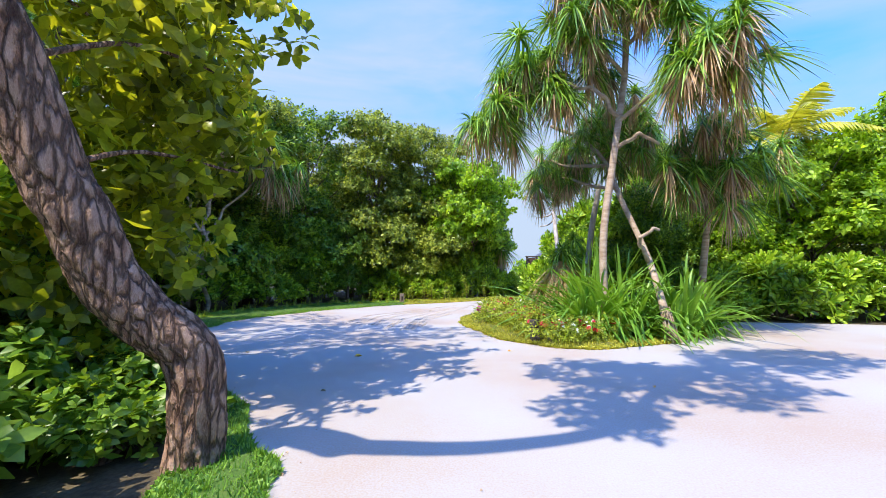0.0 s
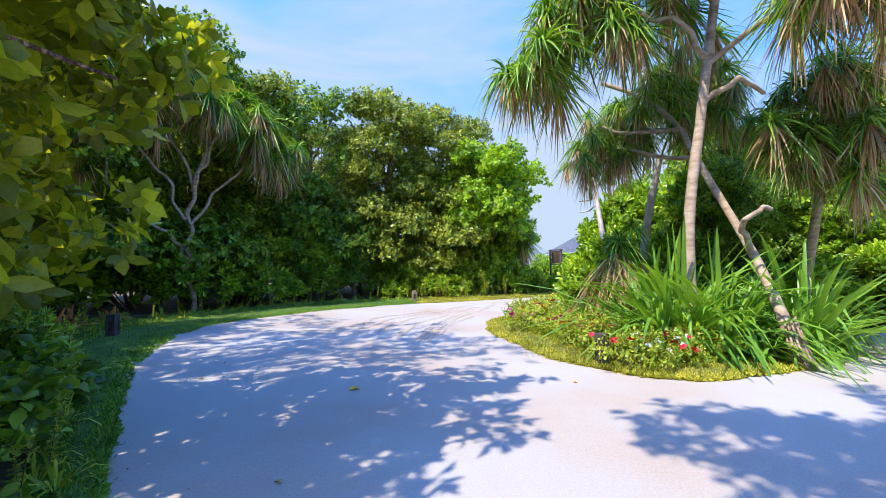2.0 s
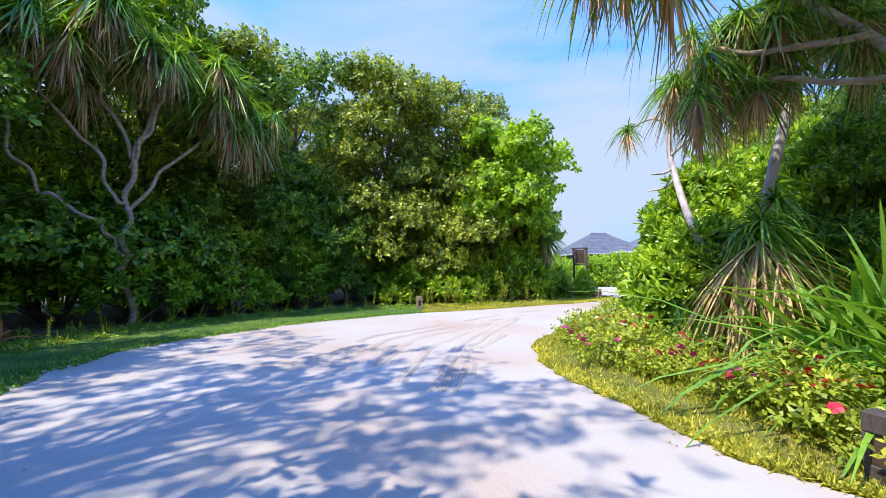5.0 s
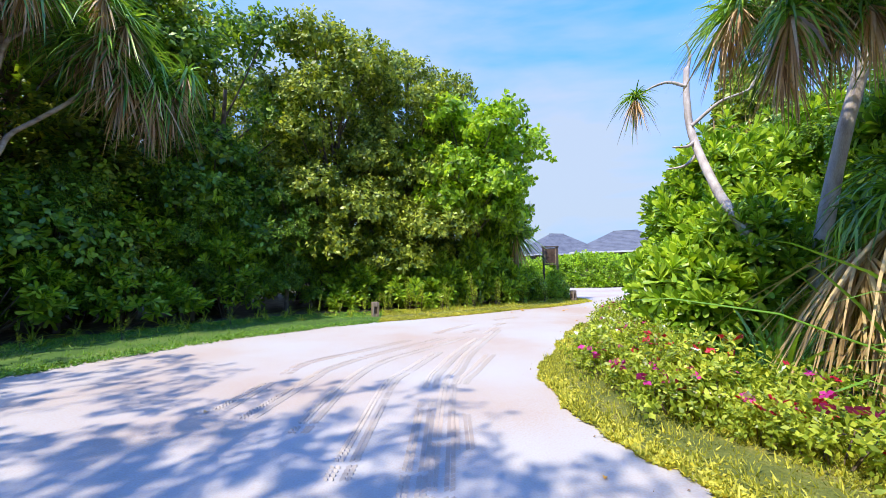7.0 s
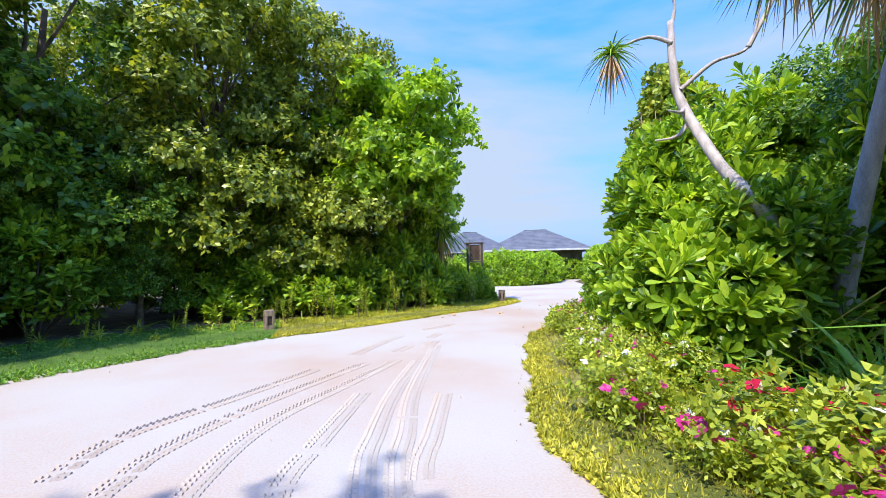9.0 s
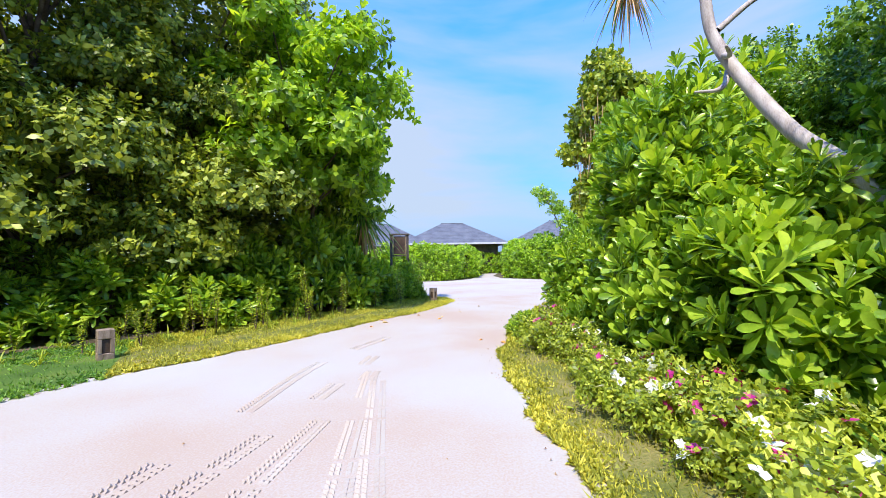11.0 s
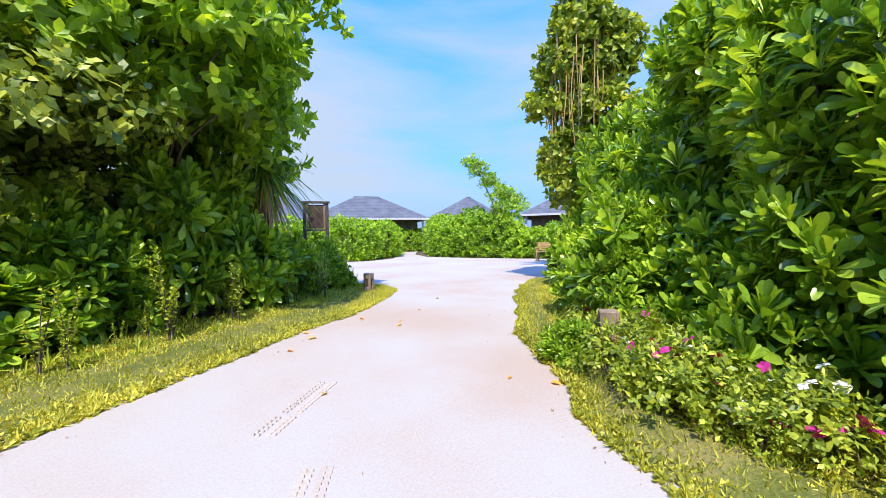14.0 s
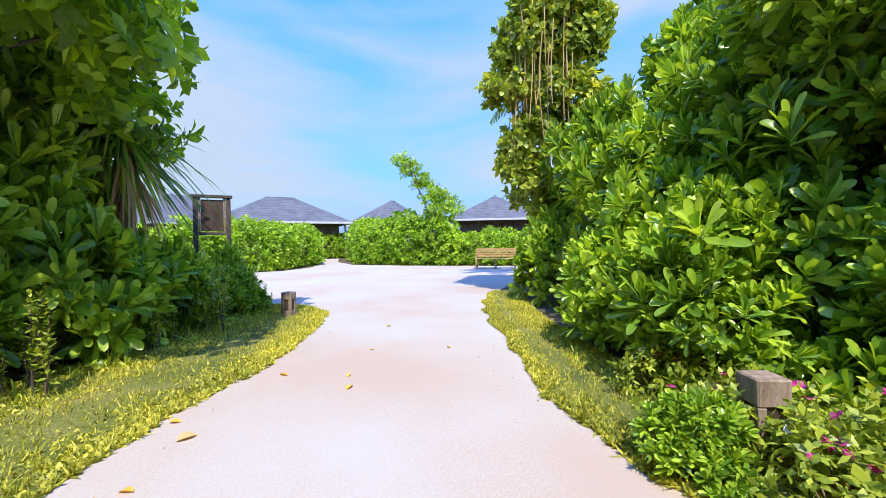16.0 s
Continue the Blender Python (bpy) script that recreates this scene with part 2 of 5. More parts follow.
M_WHITE = leaf_mat("white_petal", (0.72, 0.72, 0.74), (0.8, 0.8, 0.8), (0.85, 0.85, 0.84), 0.5, 0.25, petal=True)
M_ORANGE = leaf_mat("fallen_leaf", (0.30, 0.11, 0.02), (0.5, 0.2, 0.025), (0.6, 0.32, 0.04), 0.5, 0.15)
M_BOARD = rough_mat("dark_sign_panel", [(0.3, (0.04, 0.025, 0.02)), (0.5, (0.07, 0.045, 0.035)), (0.75, (0.11, 0.075, 0.055))], 4, 40, 0.55, 0.2, 0.003)


# ---- mesh tools ----
RNG = np.random.default_rng(7)


def unit(v):
    v = np.asarray(v, float)
    return v / np.maximum(np.linalg.norm(v, axis=-1, keepdims=True), 1e-9)


class Geo:
    """Gathers triangles."""

    def __init__(self):
        self.v, self.f, self.n = [], [], 0

    def add(self, v, f):
        v, f = np.asarray(v, float).reshape(-1, 3), np.asarray(f, int).reshape(-1, 3)
        self.v.append(v); self.f.append(f + self.n); self.n += len(v)
        return self

    def mesh(self, name, mat, smooth=True):
        v, f = np.concatenate(self.v), np.concatenate(self.f)
        me = bpy.data.meshes.new(name)
        me.vertices.add(len(v)); me.vertices.foreach_set("co", v.astype(np.float32).ravel())
        me.loops.add(f.size); me.loops.foreach_set("vertex_index", f.astype(np.int32).ravel())
        me.polygons.add(len(f)); me.polygons.foreach_set("loop_start", np.arange(0, f.size, 3, dtype=np.int32))
        me.polygons.foreach_set("loop_total", np.full(len(f), 3, dtype=np.int32))
        me.polygons.foreach_set("use_smooth", np.full(len(f), smooth, dtype=bool))
        me.materials.append(mat)
        me.update(calc_edges=True)
        return me


def part(name, geo, mat, parent, label="", smooth=True):
    ob = new(name, geo if isinstance(geo, bpy.types.Mesh) else geo.mesh(name, mat, smooth))
    ob.parent = parent
    if label:
        ob["label"] = label
    return ob


def thing(name, label, category, at=(0, 0, 0), group="", kind=""):
    ob = tagged(new(name), label, category, group, kind)
    ob.location = at
    return ob


def frames(dirs, spin=None):
    """Turns that carry +z onto dirs, with a random spin."""
    d = unit(dirs)
    ref = np.where(np.abs(d[:, 2:3]) > 0.95, np.array([[1.0, 0, 0]]), np.array([[0, 0, 1.0]]))
    x = unit(np.cross(ref, d)); y = np.cross(d, x)
    a = RNG.uniform(0, 2 * np.pi, len(d)) if spin is None else spin
    c, s = np.cos(a)[:, None], np.sin(a)[:, None]
    return np.stack([c * x + s * y, -s * x + c * y, d], axis=2)


def scatter(geo, template, pos, rot, scale):
    tv, tf = template
    v = np.einsum("nij,kj->nki", rot, tv) * np.asarray(scale)[:, None, None] + np.asarray(pos)[:, None, :]
    f = tf[None] + (np.arange(len(pos)) * len(tv))[:, None, None]
    geo.add(v, f)


def blade(azim, elev, length, width, stations, droop=0.2, base=(0, 0, 0), twist=0.0, fold=0.0):
    """One leaf: stations are (share of the length, share of the width)."""
    d = np.array([math.cos(azim) * math.cos(elev), math.sin(azim) * math.cos(elev), math.sin(elev)])
    w = np.array([-math.sin(azim), math.cos(azim), 0.0])
    up = np.cross(d, w)
    w = w * math.cos(twist) + up * math.sin(twist)
    v, f = [], []
    for s, k in stations:
        c = np.array(base) + d * length * s + np.array([0, 0, -droop * length * s * s])
        if fold:
            v += [c - w * width * k / 2 + up * fold * width * k, c, c + w * width * k / 2 + up * fold * width * k]
        else:
            v += [c - w * width * k / 2, c + w * width * k / 2]
    if len(stations) == 3 and not fold:                     # a four-cornered leaf
        (v0, v1), (v2, v3), (v4, v5) = v[:2], v[2:4], v[4:6]
        return np.array([(v0 + v1) / 2, v2, v3, (v4 + v5) / 2]), np.array([(0, 2, 1), (1, 2, 3)])
    m = 3 if fold else 2
    for i in range(len(stations) - 1):
        for j in range(m - 1):
            a = i * m + j
            f += [(a, a + 1, a + m + 1), (a, a + m + 1, a + m)]
    return np.array(v), np.array(f)


OBOVATE = [(0, 0.13), (0.4, 0.55), (0.72, 0.98), (0.9, 0.86), (1.0, 0.3)]
OBO_LOW = [(0, 0.12), (0.65, 1.0), (1.0, 0.3)]
OVAL = [(0, 0.1), (0.3, 0.85), (0.6, 1.0), (1.0, 0.08)]
OVAL_LOW = [(0, 0.12), (0.5, 1.0), (1.0, 0.06)]
STRAP = [(0, 0.8), (0.3, 1.0), (0.6, 0.85), (0.85, 0.5), (1.0, 0.05)]


def rosette(n, length, width, e0, e1, stations, droop, seed, twig=0.0, fold=0.0, jitter=0.3):
    r = random.Random(seed)
    g = Geo()
    for i in range(n):
        k = i / max(1, n - 1)
        el = radians(e0 + (e1 - e0) * k + r.uniform(-12, 12))
        L = length * r.uniform(1 - jitter, 1 + jitter * 0.5)
        v, f = blade(i * 2.39996 + r.uniform(-0.4, 0.4), el, L, width * r.uniform(0.8, 1.15), stations, droop * r.uniform(0.5, 1.5),
                     (0, 0, twig * k), r.uniform(-0.5, 0.5), fold)
        g.add(v, f)
    return np.concatenate(g.v), np.concatenate(g.f)


def spline(pts, steps):
    p = np.array(pts, float)
    q = np.vstack([2 * p[0] - p[1], p, 2 * p[-1] - p[-2]])
    out = []
    for i in range(len(p) - 1):
        a, b, c, d = q[i:i + 4]
        for t in np.linspace(0, 1, steps, endpoint=False):
            out.append(0.5 * (2 * b + (c - a) * t + (2 * a - 5 * b + 4 * c - d) * t * t + (3 * b - a - 3 * c + d) * t ** 3))
    out.append(p[-1])
    return np.array(out)


def tube(geo, pts, r0, r1, seg=8, steps=4, lump=0.0, flare=0.0, ridge=0.0):
    """A tapered, slightly lumpy round limb."""
    p = spline(pts, steps)
    n = len(p)
    tan = unit(np.gradient(p, axis=0))
    x = unit(np.cross(tan[0], [0.3, 0.5, 0.81]))
    v = []
    ph = random.random() * 6
    for i in range(n):
        x = unit(x - tan[i] * np.dot(x, tan[i])); y = np.cross(tan[i], x)
        k = i / (n - 1)
        r = r0 + (r1 - r0) * k + flare * math.exp(-k * n * 0.35)
        for j in range(seg):
            a = 2 * math.pi * j / seg
            rr = r * (1 + lump * (math.sin(3 * a + ph + i * 0.5) * 0.5 + random.uniform(-1, 1) * 0.5) + ridge * abs(math.sin(5.5 * a + 0.8 * math.sin(i * 0.35 + ph))))
            v.append(p[i] + rr * (math.cos(a) * x + math.sin(a) * y))
    f = []
    for i in range(n - 1):
        for j in range(seg):
            a, b = i * seg + j, i * seg + (j + 1) % seg
            f += [(a, b, b + seg), (a, b + seg, a + seg)]
    v.append(p[-1] + tan[-1] * r1 * 0.6)
    f += [((n - 1) * seg + j, (n - 1) * seg + (j + 1) % seg, len(v) - 1) for j in range(seg)]
    geo.add(v, f)


def box(geo, x0, y0, z0, x1, y1, z1, m=None, b=0.006):
    """A box with chamfered edges."""
    bm = bmesh.new()
    bmesh.ops.create_cube(bm, size=1, matrix=Matrix.Translation(((x0 + x1) / 2, (y0 + y1) / 2, (z0 + z1) / 2)) @ Matrix.Diagonal((x1 - x0, y1 - y0, z1 - z0, 1)))
    bmesh.ops.bevel(bm, geom=bm.edges[:], offset=b, segments=1, affect="EDGES")
    bmesh.ops.triangulate(bm, faces=bm.faces[:])
    if m is not None:
        bm.transform(m)
    bm.verts.index_update()
    geo.add([v.co[:] for v in bm.verts], [[v.index for v in f.verts] for f in bm.faces])
    bm.free()


def lobes_points(lobes, spacing, low=-0.35, inner=0.75, ragged=0.0):
    """Places on the outside of a heap of ellipsoids (x, y, z, r, rz), and their outward ways."""
    P, N = [], []
    L = np.array(lobes, float)
    for x, y, z, r, rz in L:
        count = max(8, int(4 * math.pi * r * (r + rz) / 2 / spacing ** 2))
        u = unit(RNG.normal(size=(count, 3)))
        u = u[u[:, 2] > low]
        depth = 1 + ragged * 0.5 - np.abs(RNG.normal(0, 0.16 + ragged, len(u)))[:, None]
        p = np.array([x, y, z]) + u * np.array([r, r, rz]) * depth
        keep = np.ones(len(p), bool)
        for X, Y, Z, R, RZ in L:
            if (X, Y, Z) != (x, y, z):
                q = (p - [X, Y, Z]) / [R, R, RZ]
                keep &= np.linalg.norm(q, axis=1) > inner
        keep &= p[:, 2] > 0.06
        P.append(p[keep]); N.append(unit(u[keep] / np.array([r, r, rz])))
    return np.concatenate(P), np.concatenate(N)


def cover(geo, templates, lobes, spacing, up=0.5, size=(0.8, 1.25), low=-0.35, inner=0.75, wild=0.35, ragged=0.0):
    p, n = lobes_points(lobes, spacing, low, inner, ragged)
    d = unit(n + np.array([0, 0, up]) + RNG.normal(0, wild, n.shape))
    pick = RNG.integers(0, len(templates), len(p))
    for i, t in enumerate(templates):
        k = pick == i
        if k.any():
            scatter(geo, t, p[k], frames(d[k]), RNG.uniform(*size, k.sum()))
    return p, n


SPRIG = [rosette(8, 0.165, 0.09, -5, 60, OVAL_LOW, 0.25, s, twig=0.16) for s in range(4)]
SPRIG_BIG = [rosette(9, 0.19, 0.098, -10, 65, OVAL, 0.3, s + 10, twig=0.14, fold=0.12) for s in range(4)]
SCAE = [rosette(15, 0.25, 0.067, 12, 84, OBOVATE, 0.16, s + 20, twig=0.10, fold=0.17, jitter=0.22) for s in range(5)]
SCAE_LOW = [rosette(10, 0.22, 0.075, 5, 70, OBO_LOW, 0.2, s + 30, twig=0.06) for s in range(4)]
TUFT = [rosette(7, 0.09, 0.016, 15, 80, [(0, 1), (1, 0.1)], 0.3, s + 40) for s in range(4)]
MAT = [rosette(6, 0.045, 0.026, 0, 55, OVAL_LOW, 0.1, s + 50) for s in range(4)]
WEED = [rosette(11, 0.11, 0.045, -5, 60, OVAL_LOW, 0.3, s + 60, twig=0.3) for s in range(4)]
PETALS = rosette(5, 0.038, 0.036, 12, 16, [(0, 0.2), (0.6, 1.0), (1.0, 0.7)], 0.1, 3, jitter=0.05)


# ---- ground ----
LEFT = [(-1.0, -9), (-0.95, 0.5), (-1.05, 2.2), (-1.5, 3.1), (-2.3, 4.2), (-3.45, 5.6), (-4.7, 7.3), (-5.6, 8.9), (-5.95, 10.4), (-5.75, 11.6), (-5.15, 12.9),
        (-4.2, 14.2), (-3.2, 15.1), (-1.95, 16.05), (-0.6, 16.7), (0.6, 17.3), (1.85, 18.1), (3.1, 18.8), (4.35, 19.6), (5.3, 20.4), (5.8, 21.2), (5.6, 22.1)]
RIGHT = [(5.6, 8.2), (5.0, 7.55), (4.2, 7.0), (3.3, 6.55), (2.5, 6.33), (1.85, 6.5), (1.4, 7.0), (1.05, 7.5), (0.8, 8.3), (0.55, 9.3), (0.52, 10.3), (0.75, 11.2), (1.15, 12.0),
         (1.65, 12.9), (2.3, 14.1), (3.0, 14.9), (3.7, 15.65), (4.5, 16.4), (5.7, 17.25), (6.6, 17.9), (7.9, 18.7), (9.6, 19.4)]


def wobble(pts, steps, amp, seed):
    p = spline([(x, y, 0) for x, y in pts], steps)[:, :2]
    out = []
    for x, y in p:
        q = Vector((x * 1.7, y * 1.7, seed))
        out.append((x + amp * noise.noise(q) + amp * 0.6 * noise.noise(q * 4.1), y + amp * noise.noise(q + Vector((9, 3, 1))) + amp * 0.6 * noise.noise(q * 4.3)))
    return out


left_edge, right_edge = wobble(LEFT, 14, 0.10, 0.3), wobble(RIGHT, 14, 0.10, 5.3)
FAR = [(5.9, 22.8), (6.0, 24.3), (4.2, 26.4), (2.5, 29), (9, 32.2), (11.8, 31.0), (14.2, 32.0), (17.4, 35.6), (21.5, 40.5), (22.6, 39.6), (18.6, 35.2), (16.4, 31.4), (17.0, 28), (17.9, 25.2), (18.6, 22.2), (17.6, 21.3), (13.2, 20.1)]
EAST = [(14.5, 6.6), (9.3, 8.5), (7.6, 9.1), (6.6, 9.4)]


def sheet(name, loop, z, mat, label, category, div=False):
    bm = bmesh.new()
    f = bm.faces.new([bm.verts.new((x, y, z)) for x, y in loop])
    if f.normal.z < 0:
        bmesh.ops.reverse_faces(bm, faces=[f])
    bmesh.ops.triangulate(bm, faces=bm.faces[:])
    for fc in bm.faces:
        fc.normal_update()
        if fc.normal.z < 0:
            fc.normal_flip()
    me = bpy.data.meshes.new(name)
    bm.to_mesh(me); bm.free()
    me.materials.append(mat)
    return tagged(new(name, me), label, category, kind="structure")


sheet("ground", [(2500 * math.cos(a * math.pi / 16), 2500 * math.sin(a * math.pi / 16)) for a in range(32)], 0.0, M_SOIL, "dark soil strewn with leaf litter under the trees", "ground")
sheet("road", left_edge + FAR + right_edge[::-1] + EAST[::-1] + [(16, -9)], 0.012, M_SAND, "white coral sand lane with faint tyre marks and scattered leaves", "sand road")

LEFT_BACK = [(-1.6, -9), (-1.5, 0.5), (-1.7, 2.4), (-2.2, 3.5), (-3.3, 4.8), (-4.8, 6.2), (-7.3, 8.4), (-8.7, 10.4), (-8.6, 12.0), (-8.0, 13.8),
             (-6.9, 15.6), (-5.4, 17.2), (-3.6, 18.3), (-1.9, 18.6), (-0.9, 18.9), (0.3, 19.3), (1.3, 19.9), (2.5, 20.5), (3.6, 21.2), (4.5, 21.8), (5.2, 22.4), (5.3, 22.7)]
RIGHT_BACK = [(6.0, 8.7), (5.0, 8.6), (4.2, 7.9), (3.4, 7.5), (2.8, 7.3), (2.4, 7.5), (2.2, 8.0), (2.0, 8.5), (1.9, 9.0), (1.8, 9.8), (1.9, 10.6), (2.2, 11.2), (2.6, 11.9),
              (3.0, 12.6), (3.3, 13.5), (3.9, 14.4), (4.5, 15.1), (5.2, 15.8), (6.3, 16.7), (7.1, 17.3), (8.3, 18.0), (9.9, 18.7)]


def verge(name, edge, back, label, density, sod, grass, span):
    e = np.array(edge)
    b = spline([(x, y, 0) for x, y in back], 14)[:, :2][span]
    e = e[span]
    bm = bmesh.new()
    rows = [[bm.verts.new((*(e[i] * (1 - k) + b[i] * k), 0.022 + 0.03 * math.sin(math.pi * min(1, k * 1.5)))) for k in (0, 0.08, 0.3, 0.6, 1)] for i in range(len(e))]
    for p, q in zip(rows, rows[1:]):
        for j in range(4):
            f = bm.faces.new((p[j], p[j + 1], q[j + 1], q[j])); f.smooth = True
    bmesh.ops.recalc_face_normals(bm, faces=bm.faces[:])
    me = bpy.data.meshes.new(name); bm.to_mesh(me); bm.free()
    me.materials.append(sod)
    ob = tagged(new(name, me), label, "verge", kind="structure")
    g = Geo()
    n = int(density * sum(np.linalg.norm(np.diff(e, axis=0), axis=1)))
    i = RNG.integers(0, len(e) - 1, n); t = RNG.random(n)[:, None]
    k = (RNG.random(n) ** 1.05)[:, None] * 1.08 - 0.08
    pe, pb = e[i] * (1 - t) + e[i + 1] * t, b[i] * (1 - t) + b[i + 1] * t
    p = np.column_stack([pe * (1 - k) + pb * k, np.full(n, 0.02)])
    keep = (p[:, 1] > 0.5)
    p = p[keep]; n = len(p)
    d = unit(np.array([0, 0, 1.0]) + RNG.normal(0, 0.3, (n, 3)))
    pick = RNG.integers(0, 8, n)
    for s, tp in enumerate(TUFT[:2] + MAT + MAT[:2]):
        m = pick == s
        scatter(g, tp, p[m], frames(d[m]), RNG.uniform(0.45, 1.1, m.sum()))
    o = tagged(new(name + "_turf", g.mesh("turf", grass)), "short turf of fine blades along the sand lane", "grass", kind="stuff")
    return ob


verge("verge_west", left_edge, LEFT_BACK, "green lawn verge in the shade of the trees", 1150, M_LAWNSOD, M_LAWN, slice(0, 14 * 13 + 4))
verge("verge_north", left_edge, LEFT_BACK, "yellow-green verge of creeping turf below the shrubs", 4000, M_TURF, M_GRASS, slice(14 * 13 + 3, None))
verge("verge_east", right_edge, RIGHT_BACK, "grassy verge of yellow-green turf below the shrubs", 2800, M_TURF, M_GRASS, slice(None))


# ---- trees and shrubs ----
def limbs(geo, foot, ends, r0, seed, mid=0.45):
    r = random.Random(seed)
    for e in ends:
        f, e = Vector(foot), Vector(e)
        m = f.lerp(e, mid) + Vector((r.uniform(-0.2, 0.2), r.uniform(-0.2, 0.2), r.uniform(0.0, 0.3)))
        tube(geo, [f, m, e], r0 * r.uniform(0.5, 0.8), 0.015, 6, 4, 0.05)


def broadleaf(name, label, h, r, seed, mat, spacing=0.23, low=0.12, sprigs=SPRIG, group="trees along the lane", stem=0.16, lobes_n=16, gap=0.0, filled=True, lobe=1.0, ragged=0.12):
    """A tree with a trunk, forking limbs and a crown of sprigs in uneven lobes."""
    rr = random.Random(seed)
    random.seed(seed)
    ob = thing(name, label, "tree", group=group)
    lobes = []
    for i in range(lobes_n):
        k = (i + 0.5) / lobes_n
        z = h * (low + (0.9 - low) * k)
        swell = math.sin(math.pi * min(1, 0.25 + 0.75 * (1 - k) + 0.12)) if k > 0.35 else 0.85
        a = i * 2.4 + rr.uniform(-0.4, 0.4)
        d = r * rr.uniform(0.35, 0.75) * (0.45 + 0.55 * swell)
        q = lobe * r * rr.uniform(0.32, 0.52) * (1 - 0.25 * k)
        lobes.append((d * math.cos(a), d * math.sin(a), z, q, q * rr.uniform(0.7, 0.95)))
    lobes.append((0, 0, h - r * 0.36, r * 0.4, r * 0.36))
    g = Geo()
    tube(g, [(0, 0, -0.05), (rr.uniform(-0.2, 0.2), rr.uniform(-0.2, 0.2), h * 0.3), (rr.uniform(-0.3, 0.3), rr.uniform(-0.3, 0.3), h * 0.75)], stem, stem * 0.3, 9, 6, 0.06, stem * 0.5)
    part("trunk", g, M_TWIG, ob)
    for x, y, z, q, qz in lobes:
        g = Geo()
        limbs(g, (0, 0, max(0.25, min(z * 0.65, h * 0.7))), [(x, y, z)], stem * 0.5, seed)
        part("limb", g, M_TWIG, ob)
    g = Geo()
    cover(g, sprigs, lobes, spacing, 0.35, wild=0.45, inner=0.8 - gap, ragged=ragged)
    small = [(x, y, z, q * 0.66, qz * 0.66) for x, y, z, q, qz in lobes]
    if filled:
        cover(g, sprigs, small, spacing * 1.7, 0.3, (1.1, 1.7), wild=0.6)
    part("crown", g, mat, ob)
    return ob


def shrub(name, label, h, r, seed, mat=None, spacing=0.15, templates=None, flat=1.0, group="shrubs along the lane", lobes_n=19):
    """A many-stemmed shrub whose leaves stand in rosettes at the stem ends, down to the ground."""
    rr = random.Random(seed)
    random.seed(seed)
    ob = thing(name, label, "shrub", group=group)
    lobes = [(0, 0, h * 0.48, r * 0.5, h * 0.47), (0, 0, h * 0.25, r * 0.72, h * 0.28)]
    for i in range(lobes_n):
        a = i * 2.4 + rr.uniform(-0.3, 0.3)
        z = h * (0.16 + 0.66 * ((i * 0.618) % 1))
        d = r * (0.74 + 0.2 * rr.random()) * (1 - 0.85 * z / h)
        q = r * rr.uniform(0.26, 0.4)
        lobes.append((d * math.cos(a), d * math.sin(a), z, q, min(q * 1.1, z + 0.1)))
    for x, y, z, q, qz in lobes:
        g = Geo()
        tube(g, [(x * 0.15, y * 0.15, -0.03), (x * 0.5, y * 0.5, z * 0.4), (x, y, z)], 0.028, 0.012, 5, 3, 0.05)
        part("stem", g, M_TWIG, ob)
    g = Geo()
    cover(g, templates or SCAE, lobes, spacing * 1.3, 0.7, (0.75, 1.2), -0.55, 0.8, 0.25, 0.3)
    cover(g, SCAE_LOW, [(x, y, z, q * 0.68, qz * 0.68) for x, y, z, q, qz in lobes], spacing * 2.0, 0.5, (0.8, 1.1), -0.6, 0.6, 0.6)
    part("foliage", g, mat or M_SCAE, ob)
    return ob


def put(ob, x, y, rz=0.0, s=1.0, sz=None, z=0.0):
    ob.location, ob.rotation_euler, ob.scale = (x, y, z), (0, 0, rz), (s, s, sz or s)
    return ob


def again(ob, x, y, rz, s=1.0, sz=None, label=""):
    c = copy_thing(ob, Matrix.Identity(4))
    put(c, x, y, rz, s, sz)
    return tagged(c, label)


# the wall of trees west and north of the lane
t_a = put(broadleaf("broadleaf_tree", "tall dense broadleaf tree with glossy green leaves", 9.8, 2.9, 1, M_OLIVE, 0.21, low=0.12, lobes_n=22), -3.5, 20.6, 0.3)
t_b = put(broadleaf("broadleaf_tree", "tall dark green broadleaf tree in the dense tree wall", 8.6, 3.0, 2, M_BROAD, low=0.1), -6.9, 19.2, 1.2, 1.1)
t_c = put(broadleaf("broadleaf_tree", "fresh light green tree leaning out over the verge", 6.5, 2.65, 3, M_LIGHT, 0.21, low=0.38, lobes_n=26, lobe=0.72, ragged=0.3, stem=0.07, sprigs=SPRIG_BIG, filled=False, gap=0.1), 1.5, 20.9, 0.5, 1.1)
again(t_a, -0.9, 21.3, 2.1, 0.95)
again(t_b, -10.2, 16.4, 2.9, 1.22)
again(t_b, -11.8, 11.6, 4.4, 1.2)
again(t_b, -9.4, 6.6, 5.2, 0.92)
again(t_a, -6.6, 3.4, 1.0, 0.62)
again(t_b, -13.5, 19.5, 0.4, 1.05)
again(t_a, -16, 14.0, 3.4, 1.0)
again(t_b, -13.2, 6.0, 1.9, 1.0)
again(t_a, -8.0, 24.0, 5.0, 0.95)
again(t_b, -2.5, 25.5, 3.0, 0.85)
again(t_c, 2.6, 23.0, 3.6, 0.62, label="small light green tree behind the roadside shrubs")
again(t_b, -6.8, -3.6, 0.9, 0.8)
again(t_b, -6.0, -6.5, 2.2, 0.9)
